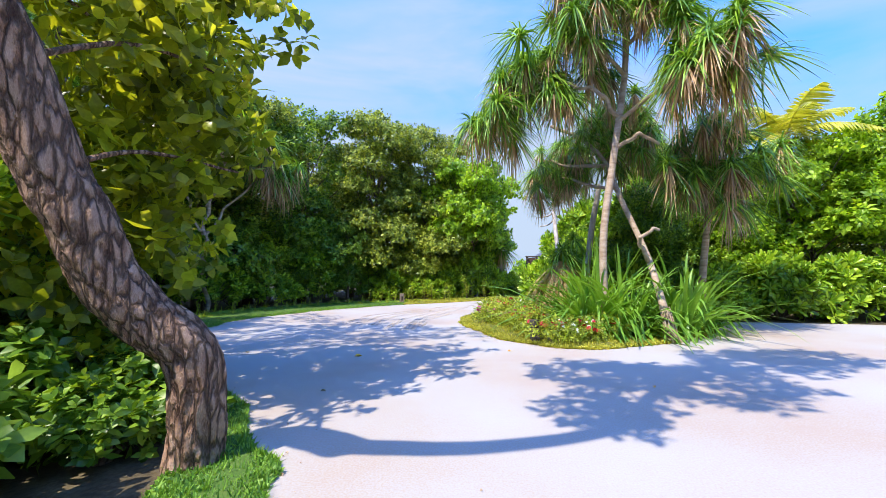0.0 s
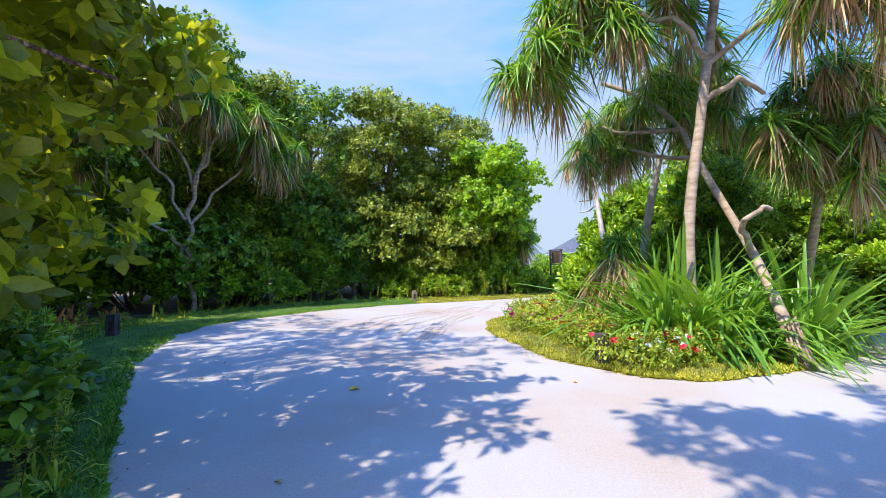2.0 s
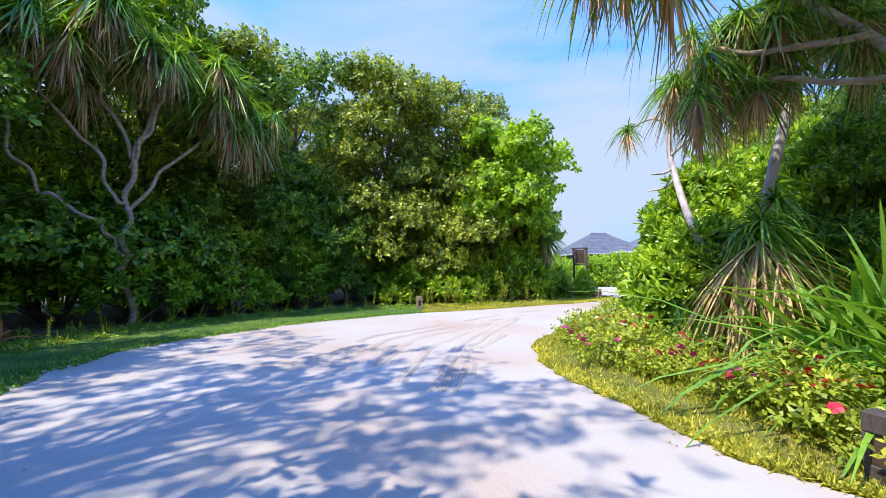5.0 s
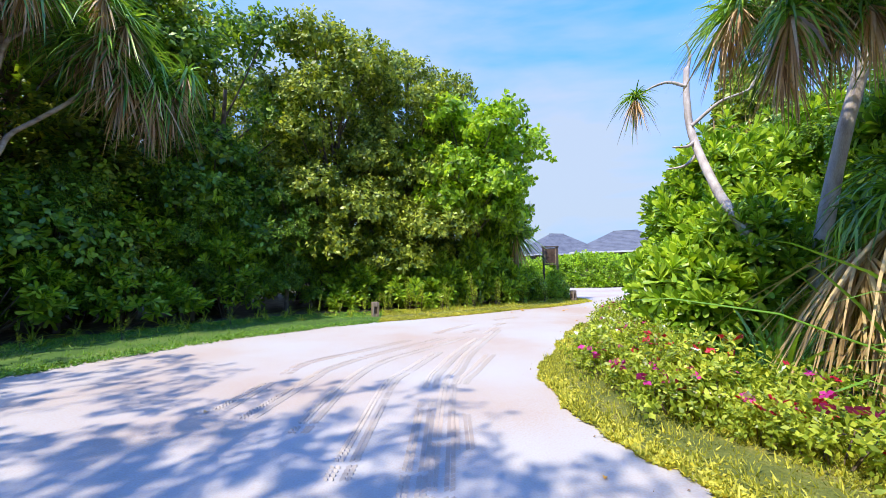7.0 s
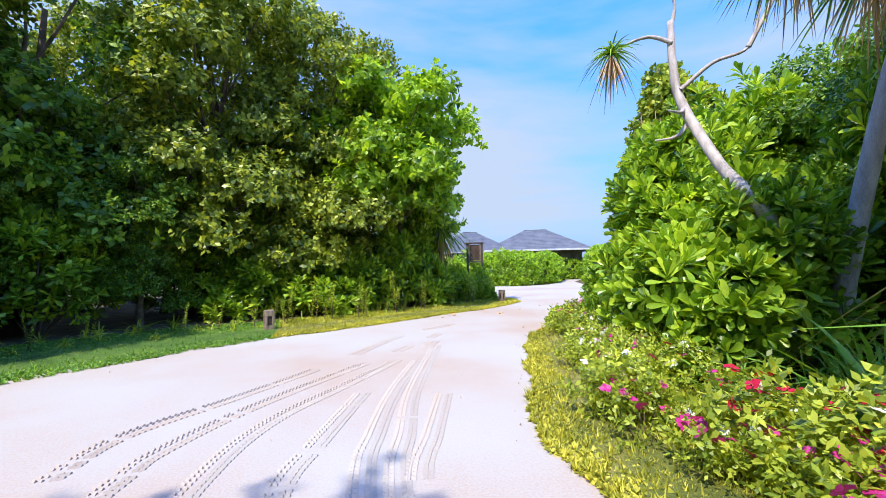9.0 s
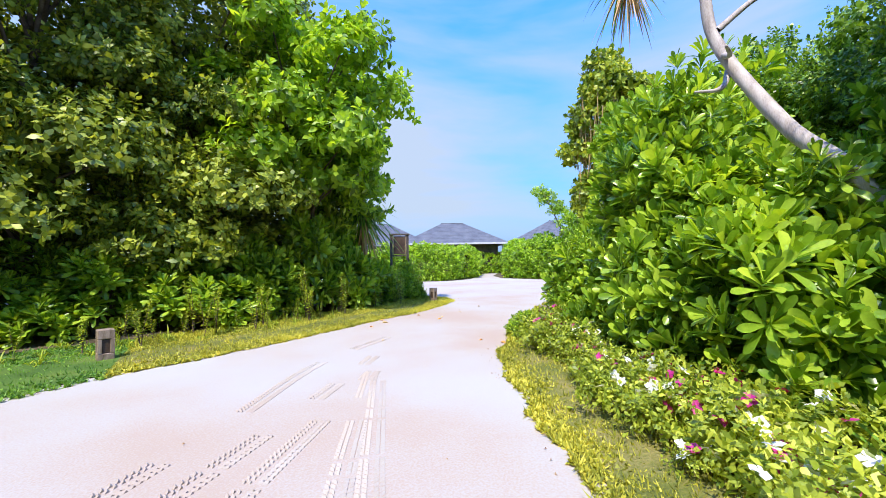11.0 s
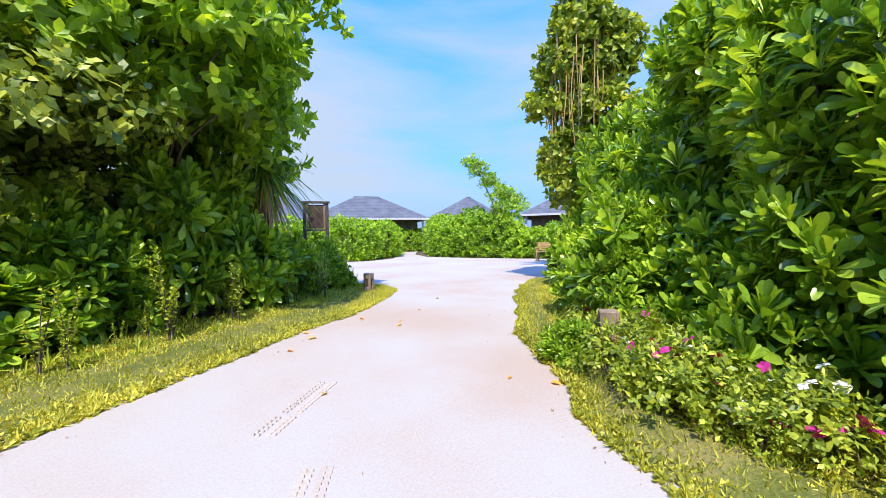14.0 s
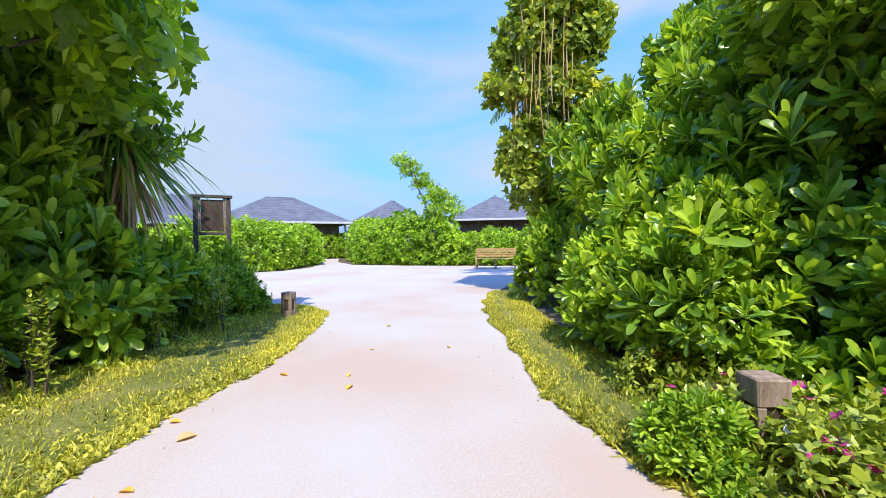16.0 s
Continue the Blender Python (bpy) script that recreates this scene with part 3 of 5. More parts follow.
for i, (x, y, s) in enumerate([(-2, -14, 0.9), (4, -15, 1.0), (10, -14, 0.9), (16.5, -12, 1.0), (20, -5, 1.0), (21, 2, 1.0), (18, 8, 0.9), (15.5, 11.5, 0.7), (-12, 0, 1.0), (-10, -10, 1.0)]):
    again((t_a, t_b)[i % 2], x, y, i * 1.3, s)

# high crowns that shade the start of the lane
t_h = put(broadleaf("shade_tree", "tall tree whose high spreading crown shades the lane", 10.0, 3.0, 6, M_BROAD, 0.5, low=0.66, lobes_n=8, gap=0.2, filled=False), -5.9, 4.1, 0.4)
again(t_h, -9.0, 7.1, 3.5, 0.95)
again(t_h, -5.3, 5.3, 1.5, 0.85, 0.9)
for i, (x, y, s) in enumerate([(-13.5, 16.5, 0.8), (-14.5, 9.5, 0.8), (-11.5, 8.8, 0.6), (-5.2, 22.5, 0.7), (-12.5, 13.6, 0.6), (-9.0, 18.2, 1.05), (0.8, 24.2, 0.6), (-17, 4, 1.0), (-18, 10, 1.0), (-15, 24, 1.0), (-19, 18, 1.0), (-8, 28, 1.0), (0, 31, 0.8), (-6.6, 1.2, 0.6), (-8.5, 4.8, 0.55)]):
    again((t_b, t_a)[i % 2], x, y, i * 1.1, s, s * 0.9)

# east mass behind the big pandanus
again(t_b, 7.2, 12.6, 0.2, 0.48, 0.47)
again(t_b, 5.4, 10.6, 2.0, 0.40, 0.42)
again(t_c, 10.3, 10.9, 1.1, 0.75, 0.74)
again(t_c, 12.4, 9.9, 2.6, 0.9, 0.9)
again(t_c, 8.6, 11.4, 4.1, 0.6, 0.55)
again(t_a, 13.6, 14.0, 0.8, 0.6)
again(t_b, 10.4, 14.4, 2.5, 0.5, 0.55)

# shrubs of the east verge
s_a = put(shrub("sea_lettuce_shrub", "big glossy light green shrub with leaves in rosettes", 3.7, 1.5, 11, spacing=0.155), 4.75, 13.2, 0.4)
s_b = put(shrub("sea_lettuce_shrub", "glossy green shrub with spoon-shaped leaves in rosettes", 2.7, 1.25, 12, spacing=0.15), 4.0, 12.3, 1.2, 0.95, 0.8)
s_c = put(shrub("sea_lettuce_shrub", "low glossy green shrub beside the sand lane", 1.5, 0.85, 13, spacing=0.14), 3.1, 11.8, 1.2)
again(s_a, 5.7, 14.3, 2.2, 0.98, 1.08)
again(s_a, 6.9, 15.0, 4.0, 0.95, 1.1)
again(s_b, 8.0, 16.2, 0.5, 0.95, 1.3)
again(s_b, 9.4, 17.2, 2.5, 1.0, 1.3)
again(s_a, 8.6, 14.9, 1.0, 1.1, 1.35)
again(t_b, 8.0, 13.6, 2.5, 0.55, 0.6)
# replaces a rosette shrub here; its darker leaf colour stands in for shade
again(t_b, 7.0, 12.0, 1.5, 0.5, 0.55)
again(s_b, 5.0, 15.1, 5.1, 0.6, 0.6)
again(s_c, 5.9, 16.05, 0.3, 0.8)
again(s_c, 4.45, 14.15, 2.3, 0.75)
again(s_b, 3.75, 11.7, 3.3, 0.75, 0.75)
again(s_b, 5.3, 11.2, 4.3, 0.95, 1.25)
again(s_a, 6.6, 13.6, 5.3, 1.1, 1.2)
for i, (x, y, s) in enumerate([(7.0, 10.0, 0.9), (8.2, 9.7, 1.05), (9.5, 9.4, 1.0), (10.8, 9.1, 1.1), (12.3, 8.6, 1.1), (14, 8.2, 1.2), (6.2, 9.6, 0.8)]):
    again(s_c, x, y, i * 1.7, s)
# shrubs below the north trees
north = put(shrub("sea_lettuce_shrub", "glossy green shrub with large leaves in rosettes under the trees", 1.5, 0.85, 14, M_SCAE, 0.17), -1.6, 20.2, 0.2)
for i, (x, y, s) in enumerate([(-0.9, 19.8, 1.3), (0.3, 20.2, 1.1), (1.3, 20.5, 1.2), (2.1, 20.9, 1.1), (2.8, 21.3, 1.2), (3.1, 21.9, 0.9), (4.6, 21.9, 0.42), (3.8, 21.4, 0.55), (-2.4, 19.8, 1.15), (4.9, 21.9, 0.45)]):
    again(north, x, y, i * 2.1, s, s * (0.8 + 0.22 * (i % 4)))
for i, (x, y, s) in enumerate([(-4.6, 19.0, 1.05), (-6.6, 17.6, 1.0), (-8.3, 15.7, 1.0), (-8.2, 8.3, 0.85), (-5.9, 6.3, 0.8), (-4.3, 4.6, 0.75)]):
    again(t_b, x, y, i * 1.9, 0.36 * s, 0.42 * s)

under = put(shrub("undergrowth_shrub", "low dark green undergrowth in the shade of trees", 1.1, 0.75, 17, M_BROAD, 0.17, SPRIG_BIG), -3.6, 2.2, 0.3)
for i, (x, y, s) in enumerate([(-2.6, 3.4, 0.6), (-3.1, 2.8, 0.7), (-2.3, 2.7, 0.45), (-3.3, 4.2, 0.7), (-2.6, 1.6, 0.8), (-3.9, 3.4, 0.9), (-4.4, 5.2, 0.8)]):
    again(under, x, y, i * 1.3, s * 1.2, s)
west = put(shrub("sea_lettuce_shrub", "dark green shrub with leaf rosettes below the trees", 3.2, 1.5, 15, M_SCAE, 0.23), -8.9, 14.6, 1.0)
for i, (x, y, s) in enumerate([(-7.6, 16.6, 1.0), (-6.0, 18.2, 0.9), (-9.0, 8.4, 0.9), (-7.2, 6.8, 0.85), (-5.6, 5.0, 0.8), (-10.8, 14.6, 1.2), (-11.5, 9.6, 1.2), (-9.3, 17.6, 1.2), (-7.4, 19.4, 1.1), (-4.0, 20.6, 1.0), (-10.5, 7.0, 1.2), (-2.4, 21.2, 0.9), (-12.6, 12.2, 1.3), (-4.6, 3.0, 0.9), (-6.8, 3.6, 1.1)]):
    again(west, x, y, i * 2.2, s, s * (0.9 + 0.1 * (i % 3)))
again(s_b, 4.6, 13.6, 1.9, 0.62, 0.8)
again(s_b, 3.75, 11.9, 0.9, 0.5, 0.6)
again(s_c, 3.6, 15.25, 3.9, 0.3, 0.26)
again(north, 5.4, 23.2, 1.0, 0.55, 0.75)
again(north, 5.2, 22.6, 2.4, 0.5, 0.5)
again(s_c, 3.45, 12.75, 0.6, 0.95, 1.1)
again(s_c, 3.95, 13.6, 2.6, 0.8, 0.95)


# ---- pandanus, palms and lilies ----
PAN_GREEN = [rosette(72, 0.95, 0.05, 86, -25, STRAP, 0.95, s + 70, twig=0.0, fold=0.25, jitter=0.3) for s in range(3)]
PAN_DRY = [rosette(60, 1.0, 0.036, -35, -84, STRAP, 0.4, s + 80, jitter=0.45) for s in range(2)]


def heads(ob, spots, size, seed, dry=True):
    """Leaf heads of a pandanus, each with a skirt of dead leaves."""
    rr = random.Random(seed)
    spots = [(x + rr.uniform(-0.4, 0.4) * k, y + rr.uniform(-0.4, 0.4) * k, z + rr.uniform(-0.4, 0.2) * k) for x, y, z in spots for k in ((0, 1.0, 1.3, 1.6, 1.8) if len(spots) > 3 else (0,))]
    for i, (x, y, z) in enumerate(spots):
        s = size * rr.uniform(0.85, 1.12)
        d = unit(np.array([[rr.uniform(-0.35, 0.35), rr.uniform(-0.35, 0.35), 1.0]]))
        g = Geo()
        scatter(g, PAN_GREEN[i % 3], np.array([[x, y, z]]), frames(d), [s])
        head = part("leaf_head", g, M_PANL, ob)
        if dry and i % 7 not in (1, 4):
            g = Geo()
            scatter(g, PAN_DRY[i % 2], np.array([[x, y, z - 0.05]]), frames(np.array([[0.02, 0.01, 1.0]])), [s * rr.uniform(0.8, 1.1)])
            part("dead_leaf_skirt", g, M_DRY, head, "hanging brown dead leaves")


def wood(ob, name, pts, r0, r1, mat, lump=0.05, seg=9, flare=0.0, label="", gnarl=0.0):
    g = Geo()
    if gnarl:
        q = spline(pts, 3)
        pts = [q[0]] + [p + np.array([random.uniform(-1, 1) for _ in range(3)]) * gnarl for p in q[1:-1]] + [q[-1]]
    tube(g, pts, r0, r1, seg, 7, lump, flare)
    return part(name, g, mat, ob, label)


random.seed(5)
pan = thing("pandanus_tree", "tall screw pine with crossing pale stems and drooping leaf heads", "pandanus")
wood(pan, "stem", [(3.1, 7.62, 0), (3.15, 7.67, 1.85), (3.45, 7.8, 3.4), (3.78, 7.95, 4.9), (3.85, 7.9, 5.6), (3.9, 7.85, 6.8)], 0.077, 0.058, M_PANTRUNK, 0.07)
wood(pan, "stem", [(3.9, 6.78, -0.03), (4.0, 7.35, 0.9), (4.05, 7.9, 1.7), (3.88, 8.5, 2.87), (3.85, 9.1, 3.8), (3.45, 9.5, 4.5), (2.8, 9.8, 4.95)], 0.068, 0.04, M_PANTRUNK, 0.08, flare=0.04)
for pts in ([(3.66, 7.9, 4.4), (3.18, 7.67, 4.81), (2.68, 7.86, 5.08), (2.0, 8.0, 5.2)], [(3.64, 7.88, 4.3), (4.23, 7.14, 4.70), (4.79, 6.8, 4.88)],
            [(3.82, 7.93, 5.3), (3.21, 7.65, 5.79), (2.7, 7.8, 6.1)], [(3.86, 7.9, 5.9), (4.2, 7.2, 6.3), (4.5, 7.0, 6.4)], [(3.52, 7.83, 3.7), (3.9, 7.6, 3.9), (4.4, 7.8, 3.8)],
            [(3.85, 9.0, 3.7), (3.3, 9.5, 3.8), (2.8, 9.9, 4.1)], [(3.87, 8.7, 3.1), (3.5, 9.2, 3.3), (3.0, 9.8, 3.6)], [(4.03, 7.7, 1.4), (3.75, 7.5, 1.75), (3.85, 7.4, 1.95), (4.1, 7.4, 2.0)]):
    wood(pan, "branch", pts, 0.045, 0.028, M_PANTRUNK, seg=7, gnarl=0.05)
for i in range(18):
    a = i * 0.7
    wood(pan, "prop_root", [(3.93 + 0.05 * math.cos(a), 7.0 + 0.05 * math.sin(a), 0.22 + 0.022 * i), (3.91 + 0.11 * math.cos(a), 6.85 + 0.11 * math.sin(a), 0.12), (3.9 + 0.17 * math.cos(a), 6.8 + 0.17 * math.sin(a), -0.03)], 0.014, 0.014, M_PANTRUNK, seg=5)
heads(pan, [(1.21, 8.21, 4.9), (1.82, 8.1, 5.7), (2.61, 7.88, 6.2), (0.96, 8.24, 4.5), (2.25, 7.99, 5.3), (3.23, 7.64, 6.5), (3.97, 7.29, 6.5), (4.51, 6.97, 5.9), (4.92, 6.68, 5.0),
            (5.16, 6.5, 5.4), (4.54, 6.95, 4.9), (3.46, 7.55, 7.3), (4.32, 7.09, 7.0), (2.64, 7.87, 7.1), (1.6, 8.6, 5.2), (3.6, 8.4, 6.2), (2.7, 8.5, 5.6)], 0.7, 3)
# added limb and heads, out of view, to shade the shrubs behind
wood(pan, "branch", [(3.45, 9.5, 4.5), (4.2, 9.9, 4.8), (5.0, 10.4, 5.2), (5.7, 10.8, 5.4)], 0.045, 0.03, M_PANTRUNK, seg=7, gnarl=0.05)
heads(pan, [(4.2, 10.2, 5.4), (5.0, 10.4, 5.5), (5.8, 10.9, 5.6), (4.7, 10.8, 5.2)], 0.7, 14)
heads(pan, [(3.8, 9.7, 5.0), (3.15, 9.9, 4.5), (2.6, 10.1, 4.4), (3.6, 9.8, 3.9), (3.0, 10.0, 3.8), (3.4, 9.6, 4.3), (4.2, 9.5, 4.6), (4.6, 9.3, 5.2), (4.9, 9.2, 4.4), (2.4, 10.2, 3.8)], 0.52, 4)

pan2 = thing("pandanus_tree", "bushy screw pine with bright green drooping leaf heads", "pandanus")
wood(pan2, "stem", [(6.0, 9.3, 0), (5.9, 8.9, 1.4), (5.8, 8.4, 2.9)], 0.09, 0.06, M_PANTRUNK)
for x, y, z in [(5.3, 8.5, 4.1), (5.8, 8.2, 3.8), (6.2, 7.9, 3.3), (5.3, 8.6, 3.2), (6.0, 8.0, 4.2), (6.4, 7.8, 3.6)]:
    wood(pan2, "branch", [(5.85, 8.6, 2.4), ((5.85 + x) / 2, (8.6 + y) / 2, z - 0.5), (x, y, z)], 0.045, 0.03, M_PANTRUNK, seg=6)
heads(pan2, [(5.31, 8.5, 4.1), (5.78, 8.2, 3.8), (6.19, 7.9, 3.35), (5.28, 8.5, 3.25), (6.02, 8.0, 4.2), (6.4, 7.8, 3.6), (5.6, 8.2, 3.0)], 0.62, 6)

pan3 = thing("pandanus_tree", "spreading screw pine with bare curving branches under the leaf heads", "pandanus")
wood(pan3, "stem", [(-7.3, 12.5, 0), (-7.35, 12.4, 1.2), (-7.33, 12.4, 2.29), (-7.27, 12.45, 3.65), (-7.01, 12.63, 4.9)], 0.065, 0.05, M_PANTRUNK, 0.08, gnarl=0.08)
for pts in ([(-7.35, 12.4, 1.6), (-7.54, 12.2, 2.0), (-8.04, 11.8, 2.55), (-8.42, 11.5, 3.05), (-8.9, 11.2, 4.5)], [(-7.4, 12.4, 2.5), (-7.51, 12.26, 2.87), (-7.81, 12.0, 3.7), (-8.25, 11.6, 4.4), (-8.6, 11.5, 5.3)],
            [(-7.33, 12.4, 2.5), (-7.08, 12.58, 3.06), (-6.45, 13.0, 4.06), (-5.67, 13.44, 4.63)], [(-7.3, 12.4, 3.4), (-7.0, 12.4, 4.2), (-6.5, 12.9, 5.6)], [(-7.3, 12.4, 3.6), (-7.7, 12.2, 4.8), (-7.9, 12.2, 6.0)]):
    wood(pan3, "branch", pts, 0.045, 0.028, M_PANTRUNK, 0.08, 7, gnarl=0.09)
heads(pan3, [(-7.86, 12.23, 6.3), (-7.14, 12.78, 5.9), (-6.41, 13.26, 5.4), (-5.59, 13.71, 5.2), (-8.52, 11.64, 5.7), (-8.93, 11.21, 5.0), (-9.21, 10.9, 5.4), (-8.26, 11.89, 6.6), (-7.44, 12.56, 6.8),
             (-6.54, 13.18, 6.3), (-8.78, 11.37, 6.3), (-5.5, 13.7, 4.7), (-9.3, 10.8, 4.3), (-7.0, 11.6, 6.2), (-6.3, 12.2, 5.6), (-8.0, 11.0, 5.9)], 0.8, 8)
pan3.scale, pan3.location = (1.15, 1.15, 1.15), (0.075, -0.5, -0.18)

# low screw pine with a thatch of straw beside the flowers
pan5 = thing("pandanus_shrub", "low screw pine with a thatch of straw-coloured dead leaves", "pandanus")
wood(pan5, "stem", [(2.95, 9.5, 0), (2.9, 9.45, 0.9), (2.85, 9.4, 1.4)], 0.08, 0.06, M_PANTRUNK)
heads(pan5, [(2.85, 9.35, 1.7), (3.2, 9.6, 2.0), (2.9, 9.6, 1.6)], 0.62, 12, False)
THATCH = rosette(150, 0.95, 0.017, -25, -84, STRAP, 0.5, 88, jitter=0.5)
g = Geo(); scatter(g, THATCH, np.array([[2.8, 9.35, 1.5], [2.65, 9.5, 1.3], [2.95, 9.25, 1.35]]), frames(np.array([[0.02, 0, 1.0]] * 3)), [1.3, 1.1, 1.15]); part("dead_leaf_thatch", g, M_STRAW, pan5, "straw-coloured dead leaves")

# small spiky screw pine beside the sign board
pan4 = thing("pandanus_tree", "small dark screw pine beside the sign board", "pandanus")
wood(pan4, "stem", [(3.2, 21.7, 0), (3.2, 21.65, 0.9), (3.2, 21.6, 2.3)], 0.07, 0.05, M_PANTRUNK)
heads(pan4, [(3.25, 21.6, 2.6), (3.1, 21.75, 2.8), (3.3, 21.65, 2.3)], 0.95, 9)

# bleached dead tree with one living head
dead = thing("dead_tree", "bleached bare tree with twisted limbs and one leaf tuft", "dead tree")
wood(dead, "trunk", [(4.0, 11.4, -0.03), (3.75, 11.3, 0.9), (3.48, 11.35, 1.45), (3.38, 11.5, 1.85), (3.45, 11.88, 2.32), (3.54, 12.38, 3.24), (3.56, 12.49, 3.83), (3.64, 12.56, 4.42)], 0.085, 0.045, M_DEADWOOD, 0.08)
for pts in ([(3.64, 12.56, 4.32), (3.68, 12.52, 4.62), (3.62, 12.52, 4.84)], [(3.56, 12.49, 4.08), (3.36, 12.64, 4.21), (3.16, 12.79, 4.18), (3.01, 12.89, 4.08)], [(3.54, 12.38, 3.39), (3.86, 12.18, 3.69), (4.21, 11.98, 3.84), (4.31, 11.88, 4.29)], [(3.60, 12.32, 2.99), (3.34, 12.28, 2.74), (3.09, 12.38, 2.69)], [(3.56, 12.36, 3.14), (3.29, 12.18, 2.99), (2.99, 12.08, 2.94)], [(4.21, 11.98, 3.84), (4.54, 11.78, 4.59), (4.64, 11.58, 5.19)]):
    wood(dead, "branch", pts, 0.032, 0.012, M_DEADWOOD, 0.08, 6)
heads(dead, [(2.96, 12.91, 4.08)], 0.5, 10)
dead2 = thing("bare_tree", "pale bare leaning stem rising out of the shrubs", "dead tree")
wood(dead2, "trunk", [(4.0, 11.15, -0.03), (3.99, 11.15, 0.5), (4.05, 11.03, 1.39), (4.15, 10.81, 2.54), (4.3, 10.6, 3.6)], 0.1, 0.07, M_DEADWOOD, 0.08)


def palm(name, label, x, y, h, seed, mat, lean=(0.4, 0.2), size=2.2, n=15):
    rr = random.Random(seed); random.seed(seed)
    ob = thing(name, label, "palm tree", (x, y, 0))
    top = Vector((lean[0], lean[1], h))
    wood(ob, "trunk", [(0, 0, -0.05), (lean[0] * 0.3, lean[1] * 0.3, h * 0.5), top], 0.13, 0.08, M_TWIG)
    for i in range(n):
        a, e = i * 2.4, radians(75 - 95 * i / n)
        L = size * rr.uniform(0.8, 1.1)
        d = Vector((math.cos(a) * math.cos(e), math.sin(a) * math.cos(e), math.sin(e)))
        side = Vector((-math.sin(a), math.cos(a), 0))
        pts = [top + d * L * s + Vector((0, 0, -0.45 * L * s * s)) for s in (0, 0.25, 0.5, 0.75, 1)]
        g = Geo(); tube(g, pts, 0.022, 0.006, 5, 3)
        p = spline(pts, 8)
        for k in range(3, len(p)):
            t = unit(p[k] - p[k - 1])
            w = 0.55 * L * 0.3 * math.sin(math.pi * min(1, 0.15 + k / len(p) * 0.85)) + 0.08
            for sg in (-1, 1):
                o = np.array(side) * sg * 0.8 + t * 0.6 + np.array([0, 0, -0.55])
                o = unit(o + np.array([rr.uniform(-0.1, 0.1) for _ in range(3)])) * w * 1.5
                q = np.cross(unit(o), t) ; b = t * 0.025
                g.add([p[k] - b, p[k] + b, p[k] + o * 0.55 + b, p[k] + o * 0.55 - b, p[k] + o + np.array([0, 0, -0.1 * w])], [(0, 1, 2), (0, 2, 3), (3, 2, 4)])
        part("frond", g, mat, ob)
    return ob


palm("coconut_palm", "coconut palm with yellowing fronds above the shrubs", 9.7, 10.9, 5.0, 21, M_COCO, (-0.1, -0.2), 2.1, 15)
palm("coconut_palm", "green coconut palm half hidden behind the vine-clad tree", 13.4, 18.2, 6.0, 22, M_BROAD, (-0.5, 1.6), 2.0, 14)

def leaf_set(n, length, width, e0, e1, droop, seed):
    """The leaves of a strap-leaved clump, each a mesh of its own."""
    r = random.Random(seed)
    out = []
    for q in range(n):
        g = Geo()
        g.add(*blade(q * 2.39996 + r.uniform(-0.4, 0.4), radians(e0 + (e1 - e0) * q / n + r.uniform(-10, 10)), length * r.uniform(0.7, 1.15), width * r.uniform(0.8, 1.15), STRAP, droop * r.uniform(0.4, 1.6),
                     (0.04 * math.cos(q * 2.4), 0.04 * math.sin(q * 2.4), -0.01), r.uniform(-0.5, 0.5), 0.2))
        out.append(g.mesh("leaf", M_LILY))
    return out


LILY = [leaf_set(80, 1.4, 0.031, 89, 38, 0.82, s + 90) for s in range(2)]
LILY_UP = [leaf_set(48, 1.25, 0.037, 89, 48, 0.72, s + 95) for s in range(2)]
for i, (x, y, s, up) in enumerate([(2.75, 7.8, 1.6, 0), (2.9, 8.4, 1.8, 0), (3.4, 7.5, 1.6, 0), (2.95, 8.4, 1.2, 0), (4.7, 7.8, 1.9, 1), (3.7, 7.6, 1.5, 0), (2.3, 9.9, 1.1, 1), (2.5, 11.6, 0.8, 1), (2.2, 10.9, 0.7, 1), (3.1, 10.6, 0.9, 1), (2.8, 12.2, 0.7, 1), (2.95, 7.65, 1.45, 0), (3.05, 7.75, 1.75, 0), (3.05, 8.0, 1.3, 0), (2.6, 8.9, 1.2, 0), (3.5, 7.5, 1.2, 0), (4.5, 7.45, 1.75, 1), (4.3, 7.8, 1.5, 1), (4.9, 7.7, 1.3, 0),
                                 (5.2, 8.0, 1.2, 0), (3.7, 8.2, 1.6, 0), (4.2, 7.25, 1.0, 0), (3.4, 8.6, 1.7, 0), (2.6, 10.2, 1.1, 0), (2.9, 9.4, 1.3, 0), (3.0, 11.3, 0.7, 1), (2.7, 10.7, 0.6, 1), (3.6, 10.2, 1.2, 0)]):
    ob = thing("spider_lily", "clump of long arching green strap leaves", "lily", (x, y, 0), "strap-leaved clumps")
    ob.scale, ob.rotation_euler = [s * (1.15 if y < 9.2 else 1.0)] * 3, (0, 0, i * 1.9)
    for me in (LILY_UP if up else LILY)[i % 2]:
        part("leaf", me, None, ob)

# ---- the leaning tree at the start of the lane ----
random.seed(9)
near = thing("leaning_tree", "leaning tree with thick cracked bark and broad leaves beside the lane", "tree")
g = Geo()
tube(g, [(-1.66, 2.68, -0.05), (-1.63, 2.66, 0.3), (-1.66, 2.62, 0.72), (-1.88, 2.47, 1.0), (-2.02, 2.36, 1.25), (-2.09, 2.27, 1.55), (-2.2, 2.18, 1.85), (-2.3, 2.02, 2.4), (-2.36, 1.75, 2.9), (-2.28, 1.35, 3.4)], 0.16, 0.15, 44, 14, 0.05, 0.03, 0.09)
part("trunk", g, M_BARK, near)
